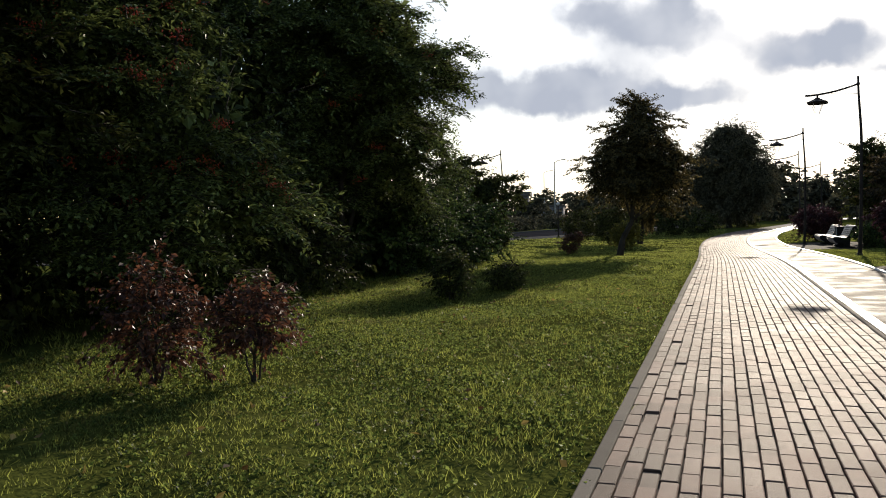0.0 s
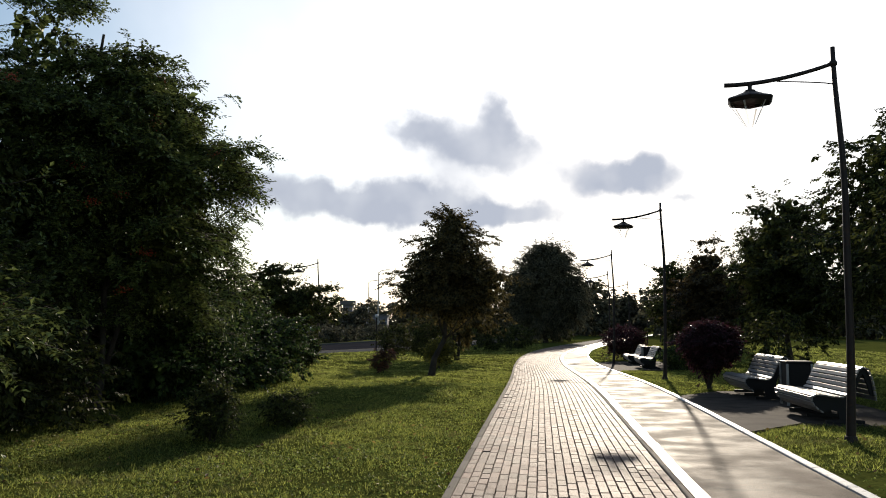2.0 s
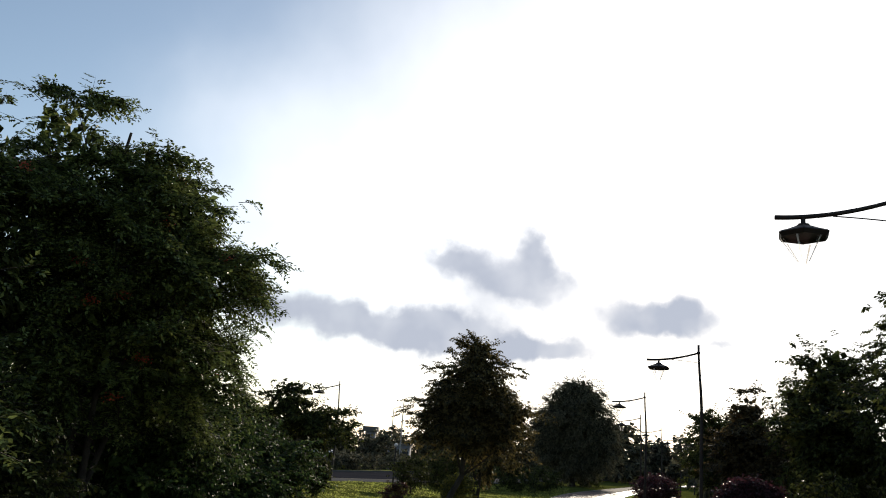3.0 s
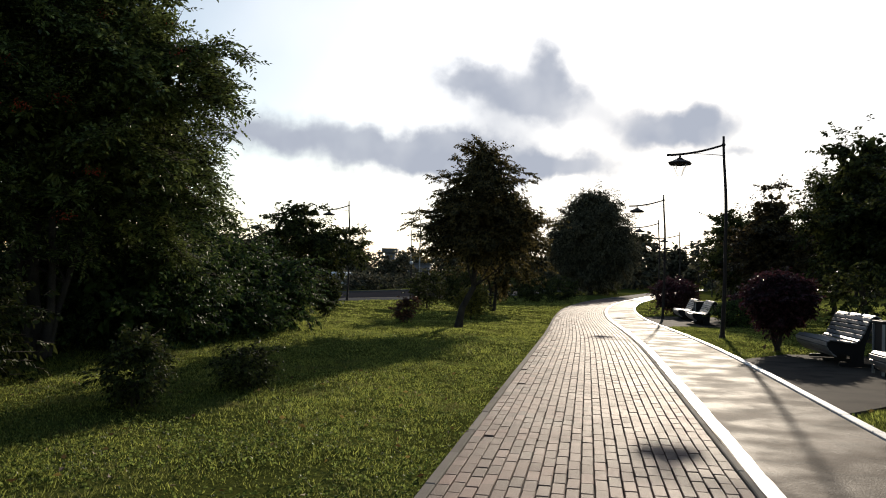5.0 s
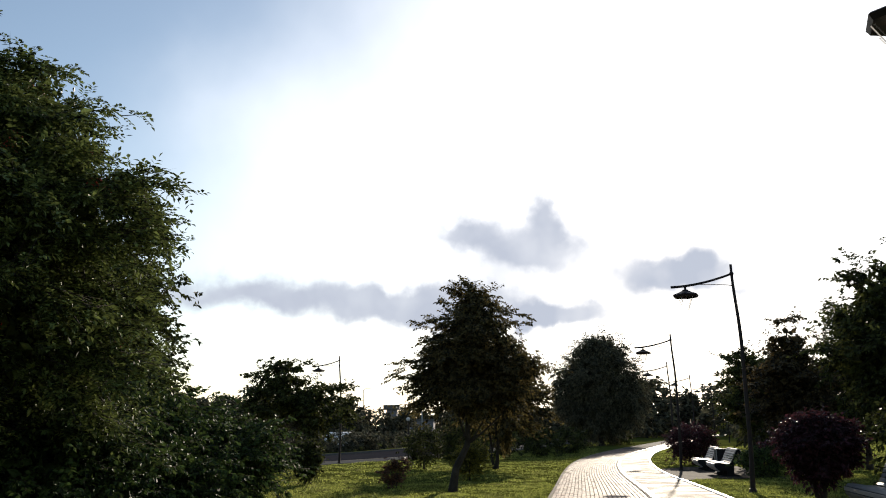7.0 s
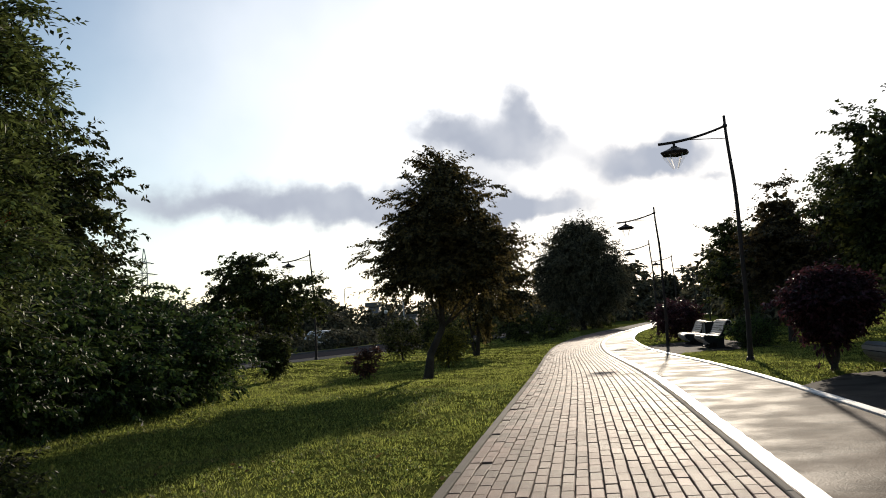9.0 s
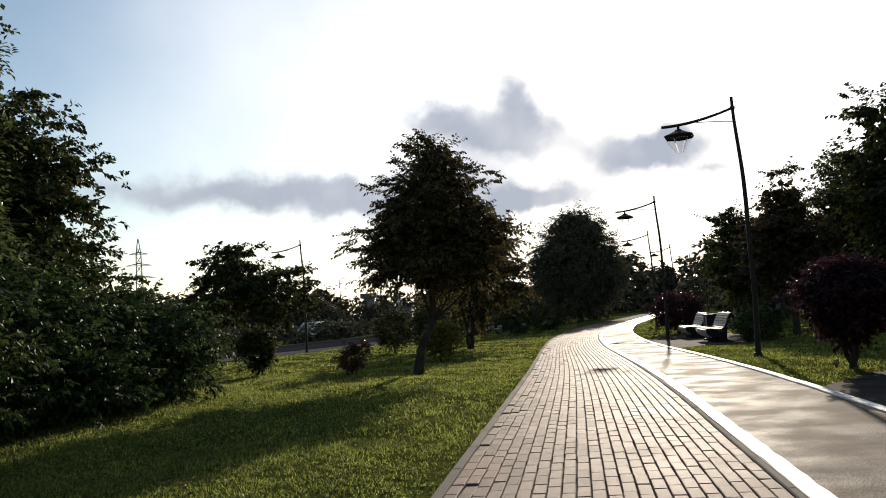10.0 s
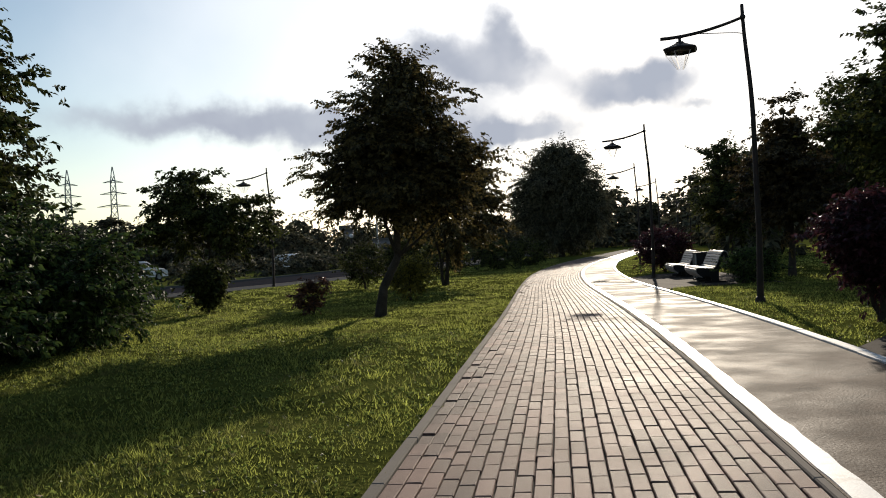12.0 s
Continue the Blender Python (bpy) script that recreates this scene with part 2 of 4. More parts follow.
def road_edge(y):
    """Where the lawn ends at the road's pavement."""
    ys = np.asarray(y, float)[..., None] + np.linspace(-3, 3, 7)
    return np.interp(ys, ROAD_Y, ROAD_X).mean(-1)


def sag(x, y):
    """How far the ground has fallen at a place: past a faint crest the path sinks a little; the road side does not."""
    x, y = np.asarray(x, float), np.asarray(y, float)
    f = np.clip((y - 18.0) / 25.0, 0, 1)
    side = np.clip((x - bend(y) + 11.0) / 7.0, 0, 1)
    return -0.27 * f * f * (3 - 2 * f) * side * side * (3 - 2 * side)


# ---- mesh helpers ----
def mesh_from(name, verts, faces, mat, smooth=False):
    """Mesh from arrays: verts (n, 3), faces (m, k) of one size or a list of such arrays."""
    me = bpy.data.meshes.new(name)
    groups = [np.asarray(g) for g in (faces if isinstance(faces, list) else [faces])]
    verts = np.asarray(verts, dtype=np.float32)
    me.vertices.add(len(verts))
    me.vertices.foreach_set("co", verts.ravel())
    idx = np.concatenate([g.ravel() for g in groups]).astype(np.int32)
    sizes = np.concatenate([np.full(len(g), g.shape[1]) for g in groups])
    me.loops.add(len(idx))
    me.loops.foreach_set("vertex_index", idx)
    me.polygons.add(len(sizes))
    starts = np.concatenate([[0], np.cumsum(sizes)[:-1]]).astype(np.int32)
    me.polygons.foreach_set("loop_start", starts)
    me.update(calc_edges=True)
    me.validate()
    me.polygons.foreach_set("use_smooth", np.full(len(sizes), smooth, dtype=bool))
    me.materials.append(mat)
    return me


def child(name, me, parent, label=""):
    ob = new(name, me)
    ob.parent = parent
    if label:
        ob["label"] = label
    return ob


def part(name, bm, mat, parent, label="", smooth=False):
    me = bpy.data.meshes.new(name)
    bm.normal_update()
    bm.to_mesh(me)
    bm.free()
    me.materials.append(mat)
    me.polygons.foreach_set("use_smooth", np.full(len(me.polygons), smooth, dtype=bool))
    return child(name, me, parent, label)


def thing(name, x, y, z, label, category, group="", kind="", rz=0.0):
    e = new(name)
    e.empty_display_size = 0.2
    e.matrix_world = pose(x, y, z + float(sag(x, y)), 0, 0, rz)
    return tagged(e, label, category, group, kind)


def box(bm, x0, x1, y0, y1, z0, z1, bevel=0.0):
    m = Matrix.LocRotScale(((x0 + x1) / 2, (y0 + y1) / 2, (z0 + z1) / 2), None, (x1 - x0, y1 - y0, z1 - z0))
    r = bmesh.ops.create_cube(bm, size=1.0, matrix=m)
    if bevel:
        eds = list({e for v in r["verts"] for e in v.link_edges})
        bmesh.ops.bevel(bm, geom=eds, offset=bevel, segments=2, affect="EDGES", profile=0.5)


def tube_arrays(pts, radii, sides=6):
    """A tapered tube along points: (verts, quads)."""
    pts = np.asarray(pts, float)
    n = len(pts)
    t = np.gradient(pts, axis=0)
    t /= np.linalg.norm(t, axis=1)[:, None] + 1e-9
    ref = np.where(np.abs(t[:, 2:3]) > 0.9, [[1.0, 0, 0]], [[0, 0, 1.0]])
    a = np.cross(t, ref)
    a /= np.linalg.norm(a, axis=1)[:, None] + 1e-9
    b = np.cross(t, a)
    ang = np.arange(sides) * 2 * math.pi / sides
    v = pts[:, None] + np.asarray(radii)[:, None, None] * (np.cos(ang)[None, :, None] * a[:, None] + np.sin(ang)[None, :, None] * b[:, None])
    i, j = np.meshgrid(np.arange(n - 1), np.arange(sides), indexing="ij")
    k = (j + 1) % sides
    q = np.stack([i * sides + j, i * sides + k, (i + 1) * sides + k, (i + 1) * sides + j], -1).reshape(-1, 4)
    return v.reshape(-1, 3), q


def join_arrays(items):
    vs, fs, off = [], [], 0
    for v, f in items:
        vs.append(v)
        fs.append(f + off)
        off += len(v)
    return np.concatenate(vs), np.concatenate(fs)


# ---- leaves, trees, shrubs ----
def unit(v):
    return v / (np.linalg.norm(v, axis=-1, keepdims=True) + 1e-9)


def leaf_quads(rng, pos, along, length, width, droop=0.0, flat=0.0):
    """One pointed four-cornered leaf at each pos, running along a direction."""
    n = len(pos)
    a = unit(along + np.array([0, 0, -droop]))
    s = unit(np.cross(a, rng.normal(size=(n, 3)) * (1 - flat) + np.array([0, 0, 2.2 * flat])))
    L_ = (length * rng.uniform(0.7, 1.25, n))[:, None]
    W_ = (width * rng.uniform(0.7, 1.25, n))[:, None]
    up = np.cross(s, a) * L_ * 0.12
    v = np.stack([pos, pos + a * L_ * 0.5 + s * W_ * 0.5 + up, pos + a * L_, pos + a * L_ * 0.5 - s * W_ * 0.5 + up], 1)
    return v.reshape(-1, 3), np.arange(n * 4).reshape(-1, 4)


def pinnate(rng, pos, along, length, leaflets=7):
    """Compound leaves: pairs of leaflets along a drooping stalk."""
    n = len(pos)
    a = unit(along)
    s = unit(np.cross(a, np.array([0, 0, 1.0]) + rng.normal(size=(n, 3)) * 0.35))
    ln = length * rng.uniform(0.75, 1.2, n)
    P, A = [], []
    pairs = (leaflets - 1) // 2
    for k in range(pairs):
        f = 0.25 + 0.7 * k / pairs
        base = pos + a * (ln * f)[:, None] + np.array([0, 0, -1.0]) * (ln * f * f * 0.14)[:, None]
        for sg in (-1, 1):
            P.append(base)
            A.append(a * 0.55 + s * sg + np.array([0, 0, -0.08]))
    P.append(pos + a * (ln * 0.97)[:, None] + np.array([0, 0, -1.0]) * (ln * 0.13)[:, None])
    A.append(a + np.array([0, 0, -0.25]))
    P, A = np.concatenate(P), np.concatenate(A)
    return leaf_quads(rng, P, A, length * 0.40, length * 0.22, flat=0.6)


def crown_points(rng, lobes, n, shell=0.55, clump=0.72, per_spray=26):
    """Twig starts in a union of ellipsoids (x, y, z, rx, ry, rz): most stand along flat leafy sprays that face outwards, the rest lie loose.
    Gives places, the outward directions and the faces of the sprays."""
    lo = np.asarray(lobes, float)
    vol = lo[:, 3] * lo[:, 4] * lo[:, 5]

    def scatter(m, inner):
        which = rng.choice(len(lo), m, p=vol ** 0.75 / (vol ** 0.75).sum())
        d = unit(rng.normal(size=(m, 3)))
        r = rng.uniform(inner ** 3, 1.0, m) ** (1 / 3)
        wob = 1 + 0.16 * np.sin(d[:, 0] * 5 + which) * np.cos(d[:, 2] * 6 + d[:, 1] * 4) + 0.08 * np.sin(d[:, 1] * 13 + d[:, 2] * 9)
        return lo[which, :3] + d * lo[which, 3:6] * (r * wob)[:, None], unit(d * np.array([1, 1, 0.6]))

    p, d = scatter(n, shell)
    m = max(8, n // per_spray)
    cp, cd = scatter(m, max(shell, 0.72))
    pull = rng.uniform(0, 1, n) < clump
    idx = rng.integers(0, m, n)
    big = rng.uniform(0.6, 1.45, m)[idx]
    size = 0.21 * float(lo[:, 3:6].mean()) ** 0.6 * big
    # each spray runs outwards along a drooping branch, its face tilted up and out
    run = unit(cd * np.array([1, 1, 0.45]) + rng.normal(size=cd.shape) * 0.3 + np.array([0, 0, -0.12]))
    face = unit(np.array([0, 0, 1.0]) + cd * 0.55 + rng.normal(size=cd.shape) * 0.3)
    side = unit(np.cross(run, face))
    face = np.cross(side, run)
    w = np.clip(rng.normal(size=(n, 3)), -1.6, 1.6) * size[:, None]
    along = w[:, :1] * 1.5
    q = cp[idx] + run[idx] * along + side[idx] * w[:, 1:2] * 0.9 + face[idx] * w[:, 2:] * 0.16 - np.array([0, 0, 0.35]) * along * np.abs(along)
    p = np.where(pull[:, None], q, p)
    fan = np.sign(w[:, 1:2] + 1e-6)
    d = np.where(pull[:, None], unit(run[idx] + side[idx] * fan * 0.55 + rng.normal(size=(n, 3)) * 0.18), d)
    up = np.where(pull[:, None], face[idx], np.array([0, 0, 1.0]) + rng.normal(size=(n, 3)) * 0.4)
    return p, d, unit(up), pull


def foliage(rng, lobes, twigs, per_twig, style, leaf, twig_len=0.55, up=0.25, shell=0.5, clump=0.72, shoots=0):
    p, d, face, flat = crown_points(rng, lobes, twigs, shell, clump)
    d = unit(d + (np.array([0, 0, up]) + rng.normal(size=d.shape) * 0.35) * np.where(flat, 0.35, 1.0)[:, None])
    tl = twig_len * rng.uniform(0.45, 1.2, len(p)) * np.where(flat, 0.72, 1.0) * np.where(rng.uniform(0, 1, len(p)) < 0.08, 1.45, 1.0)
    if shoots:
        # a few long shoots that stand out from the crown
        c, ext = p.mean(0), p.std(0)
        far = np.argsort(-np.linalg.norm((p - c) / ext * np.array([1, 1, 0.8]), axis=1))[:shoots * 4]
        far = far[rng.permutation(len(far))[:shoots]]
        tl[far] = twig_len * rng.uniform(1.1, 1.8, len(far))
        d[far] = unit(unit((p[far] - c) * np.array([1, 1, 0.5])) + np.array([0, 0, 0.25]) + rng.normal(size=(len(far), 3)) * 0.2)
    P, A = [], []
    for k in range(per_twig):
        f = (k + rng.uniform(0, 0.8, len(p))) / per_twig
        P.append(p + d * (tl * f)[:, None] + np.array([0, 0, -0.15]) * (tl * f * f)[:, None])
        side = unit(np.cross(d, face + rng.normal(size=d.shape) * 0.45)) * (1 if k % 2 else -1)
        A.append(d * 0.6 + side * 0.85 + np.array([0, 0, -0.28]))
    P, A = np.concatenate(P), np.concatenate(A)
    if style == "pinnate":
        v, f = pinnate(rng, P, A, leaf)
    else:
        v, f = leaf_quads(rng, P, A, leaf, leaf * (0.55 if style == "broad" else 0.38), 0.3, 0.35)
    # thin twigs, three-sided
    e = p + d * tl[:, None]
    s1 = unit(np.cross(d, np.array([0.3, 0.5, 0.8])))
    s2 = np.cross(d, s1)
    w = 0.008 * (leaf / 0.18) ** 0.5
    tv = np.stack([p + s1 * w, p - s1 * w * 0.5 + s2 * w, p - s1 * w * 0.5 - s2 * w, e], 1).reshape(-1, 3)
    b = np.arange(len(p))[:, None] * 4
    tf = np.concatenate([b + [0, 1, 3], b + [1, 2, 3], b + [2, 0, 3]])
    return v, f, tv, tf, p


def limbs(rng, base, stems, targets, r0, wander=0.12):
    """For each trunk from the base: the trunk with its limbs towards points of the crown, tapered."""
    made = []
    for top, rad in stems:
        items = []
        top = np.asarray(top, float)
        n = 9
        t = np.linspace(0, 1, n)[:, None]
        foot = np.asarray(base) + np.array([top[0], top[1], 0]) * 0.12 * (len(stems) > 1)
        line = foot[None] * (1 - t) + top[None] * t
        line[1:-1] += rng.normal(size=(n - 2, 3)) * wander * np.array([1, 1, 0.2]) * 0.5 * min(1, top[2] / 3)
        rad_k = rad * (1 - 0.75 * t[:, 0]) * (1 + 0.35 * np.exp(-t[:, 0] * 14))
        items.append(tube_arrays(line, rad_k, 8))
        for q in targets[rng.integers(0, len(targets), 9 + int(12 * r0 / 0.1))]:
            f = rng.uniform(0.25, 0.9)
            s = line[min(n - 1, int(f * (n - 1)))]
            if np.linalg.norm(q - s) > 3.2 or q[2] < s[2] - 0.2:
                continue
            m = (s + q) / 2 + np.array([0, 0, -0.12]) + rng.normal(size=3) * 0.08
            tt = np.linspace(0, 1, 6)[:, None]
            c = s * (1 - tt) ** 2 + 2 * m * tt * (1 - tt) + q * tt ** 2
            items.append(tube_arrays(c, rad * 0.42 * (1 - f * 0.5) * (1 - 0.85 * tt[:, 0]), 5))
        made.append(join_arrays(items))
    return made


def plant(name, x, y, seed, lobes, leaf_mat, label, category, stems=((0, 0, 2.0, 0.07),), twigs=900, per_twig=6, style="pinnate",
          leaf=0.2, twig_len=0.55, up=0.25, shell=0.5, clump=0.72, group="", z=0.0, berries=0, shoots=0, crown_label="", rz=0.0, core=0, core_leaf=0.3):
    """A tree or shrub: trunk and crown as parts; lobes and stems relative to the base; core: oversized leaves added
    inside to block light.
    """
    rng = np.random.default_rng(seed)
    t = thing(name, x, y, z, label, category, group, rz=rz)
    v, f, tv, tf, p = foliage(rng, lobes, twigs, per_twig, style, leaf, twig_len, up, shell, clump, shoots)
    for k, (sv, sf) in enumerate(limbs(rng, (0, 0, -0.05), [((sx, sy, sz), sr) for sx, sy, sz, sr in stems], p, max(q[3] for q in stems))):
        child("trunk" if stems[k][3] >= 0.05 else "stem", mesh_from("trunk", sv, sf, M_BARK, smooth=True), t)
    tagged(child("twig_mass", mesh_from("twig_mass", tv, tf, M_BARK, smooth=True), t), kind="stuff")
    # oversized inner leaves, added as occluders to darken the crown
    if core:
        lo = np.asarray(lobes, float)
        w = lo[rng.choice(len(lo), core, p=lo[:, 3] * lo[:, 4] * lo[:, 5] / (lo[:, 3] * lo[:, 4] * lo[:, 5]).sum())]
        c = w[:, :3] + unit(rng.normal(size=(core, 3))) * w[:, 3:6] * (0.68 * rng.uniform(0, 1, core) ** 0.45)[:, None]
        cv, cf = leaf_quads(rng, c, rng.normal(size=(core, 3)), core_leaf, core_leaf * 0.7)
        v, f = join_arrays([(v, f), (cv, cf)])
    child("crown", mesh_from("crown", v, f, leaf_mat), t, crown_label)
    if berries:
        items = []
        tri = np.array([[0, 2, 4], [2, 1, 4], [1, 3, 4], [3, 0, 4], [2, 0, 5], [1, 2, 5], [3, 1, 5], [0, 3, 5]])
        octa = np.array([[1, 0, 0], [-1, 0, 0], [0, 1, 0], [0, -1, 0], [0, 0, 1], [0, 0, -1]]) * 0.014
        rim = p + unit(p - p.mean(0)) * 0.35
        rim = rim[(rim[:, 0] - 0.4 * rim[:, 1] > np.quantile(rim[:, 0] - 0.4 * rim[:, 1], 0.72)) & (rim[:, 2] > 1.6)]
        for c in rim[rng.integers(0, len(rim), berries)]:
            for _ in range(34):
                items.append((octa + c + rng.normal(size=3) * np.array([0.07, 0.07, 0.045]) + np.array([0, 0, -0.05]), tri))
        bv, bf = join_arrays(items)
        tagged(child("berry_mass", mesh_from("berry_mass", bv, bf, M_BERRY, True), t, "orange-red rowan berries"), kind="stuff")
    return t


# ---- ground, path ----
BAYS = ((15.2, 21.2), (34.6, 43.2))


def in_bay(u, y, grow=0.0):
    """Whether a place lies in a paved bench bay (u: offset from the path)."""
    inside = np.zeros(np.shape(u), bool)
    for ya, yb in BAYS:
        s = np.clip(u - 3.27, 0, 1.13)
        inside |= (u > 3.2) & (u < 6.55 + grow) & (y > ya - 1.0 + 1.15 * s - grow) & (y < yb - 0.8 + 1.5 * s + grow)
    return inside


def ground_z(x, y):
    x, y = np.asarray(x, float), np.asarray(y, float)
    u = x - bend(y)
    left = np.clip((-u - 2.0) / 11.0, 0, 1)
    lump = 0.025 * np.sin(x * 1.3 + 0.7 * np.sin(y * 0.9)) * np.sin(y * 1.1 + 0.4 * x) + 0.015 * np.sin(x * 3.1 + y * 2.3)
    off = np.clip(np.maximum(-0.62 - u, u - 3.35) / 0.6, 0, 1) * ~in_bay(u, y, 0.35)
    r = road_edge(y) - x
    dip = np.clip(r / 0.6, 0, 1) * np.clip((15.6 - r) / 0.6, 0, 1)
    return -0.035 + 0.03 * np.clip(off * 3, 0, 1) + lump * off - 0.16 * left * left * (3 - 2 * left) - 0.22 * dip + sag(x, y)


def graded(a, b, c, d, fine, n_out):
    mid = np.arange(b, c, fine)
    lo = b - np.geomspace(fine, b - a, n_out)[::-1]
    hi = c + np.geomspace(fine, d - c, n_out)
    return np.concatenate([lo, mid, hi])


def grid_mesh(name, xs, ys, zf, mat):
    X, Y = np.meshgrid(xs, ys)
    v = np.stack([X, Y, zf(X, Y)], -1).reshape(-1, 3)
    i, j = np.meshgrid(np.arange(len(ys) - 1), np.arange(len(xs) - 1), indexing="ij")
    n = len(xs)
    q = np.stack([i * n + j, i * n + j + 1, (i + 1) * n + j + 1, (i + 1) * n + j], -1).reshape(-1, 4)
    return mesh_from(name, v, q, mat, True)


ground = tagged(new("ground", grid_mesh("ground", graded(-1500, -26, 16, 1500, 0.3, 24), graded(-1500, -4, 70, 2500, 0.35, 24), ground_z, M_SOIL)),
                "uneven green park lawn on dark soil", "lawn", kind="structure")


def strip(name, u0, u1, y0, y1, z, thick, mat, step=0.5, label="", category="", line=None):
    """A slab along the path, or along another line, between two offsets from it."""
    ys = np.arange(y0, y1 + step, step)
    o = bend(ys) if line is None else line(ys)
    n = len(ys)
    cols = [(u0, z - thick), (u0, z), (u1, z), (u1, z - thick)]
    v = np.concatenate([np.stack([o + u, ys, np.full(n, h) + (sag(o + u, ys) if line is None else 0.0)], -1) for u, h in cols])
    q = []
    for k in range(3):
        a = np.arange(n - 1) + k * n
        q.append(np.stack([a, a + 1, a + n + 1, a + n], -1)[:, ::-1])
    ends = np.array([[0, n, 2 * n, 3 * n], [3 * n + n - 1, 3 * n - 1, 2 * n - 1, n - 1]])
    return tagged(new(name, mesh_from(name, v, np.concatenate(q + [ends]), mat)), label, category, kind="structure")


LEFT, RIGHT = -0.485, 1.60  # the paved width between the kerbs
paving = strip("pavement", LEFT, RIGHT, -30, 190, -0.022, 0.06, M_JOINT, label="reddish-grey clinker brick footpath laid in long rows", category="path")
asphalt = strip("cycle_path", 1.657, 3.155, -30, 190, 0.004, 0.06, M_ASPH, label="worn brownish asphalt cycle lane with a wet sheen", category="path")

# painted line along the inner edge of the lane: its edges wander a little where the paint has run and worn
ys = np.arange(-30, 190.2, 0.22)
rng = np.random.default_rng(8)
o, n = bend(ys), len(ys)
low = sag(o + 1.7, ys)
wl = 1.668 + rng.normal(size=n) * 0.003 + 0.004 * np.sin(ys * 1.7)
wr = 1.797 + rng.normal(size=n) * 0.005 + 0.006 * np.sin(ys * 0.9 + 1)
v = np.concatenate([np.stack([o + wl, ys, low + 0.008], -1), np.stack([o + wr, ys, low + 0.008], -1),
                    np.stack([o + wl - 0.002, ys, low + 0.003], -1), np.stack([o + wr + 0.003, ys, low + 0.003], -1)])
a = np.arange(n - 1)
q = np.concatenate([np.stack([a, a + n, a + n + 1, a + 1], -1), np.stack([a + 2 * n, a, a + 1, a + 2 * n + 1], -1), np.stack([a + n, a + 3 * n, a + 3 * n + 1, a + n + 1], -1)])
tagged(new("lane_line", mesh_from("lane_line", v, q, M_WHITE)), "thick white painted line along the cycle lane, worn at its edges", "road marking", kind="structure")

# benches' paved bays
for k, (ya, yb) in enumerate(BAYS):
    bm = bmesh.new()
    oa, ob_ = float(bend(ya)), float(bend(yb))
    pts = [(3.27 + oa, ya - 1.0), (4.4 + oa, ya + 0.3), (6.5 + oa, ya - 0.2), (6.6 + ob_, yb + 1.4), (4.4 + ob_, yb + 0.9), (3.27 + ob_, yb - 0.8)]
    f = bm.faces.new([bm.verts.new((px, py, float(sag(px, py)))) for px, py in pts])
    r = bmesh.ops.extrude_face_region(bm, geom=[f])
    bmesh.ops.translate(bm, vec=(0, 0, -0.08), verts=[v for v in r["geom"] if isinstance(v, bmesh.types.BMVert)])
    bmesh.ops.recalc_face_normals(bm, faces=bm.faces)
    me = bpy.data.meshes.new("bench_bay")
    bm.to_mesh(me)
    bm.free()
    me.materials.append(M_BAY)
    tagged(new("pavement_bay", me), "dark asphalt bay with benches beside the cycle lane, deepened for shade", "paving", kind="structure")

# road on the far side of the lawn
strip("roadside_pavement", -2.6, -0.02, -60, 200, -0.13, 0.1, M_PAVE, 2.0, "grey concrete pavement along the road", "pavement", line=road_edge)
strip("kerb_road", -2.78, -2.62, -60, 200, -0.12, 0.2, M_KERB, 2.0, "grey kerb between pavement and road", "kerb", line=road_edge)
strip("road", -11.6, -2.8, -60, 200, -0.22, 0.1, M_ROAD, 2.0, "dark asphalt carriageway along the park", "road", line=road_edge)
strip("far_road_edge", -11.95, -11.62, -60, 200, -0.10, 0.2, M_PAVE, 2.0, "pale concrete kerb on the far side of the road", "kerb", line=road_edge)
strip("roadside_verge", -15.2, -11.96, -60, 200, -0.11, 0.2, M_VERGE, 2.0, "sunlit grass verge on the far side of the road", "verge", line=road_edge)


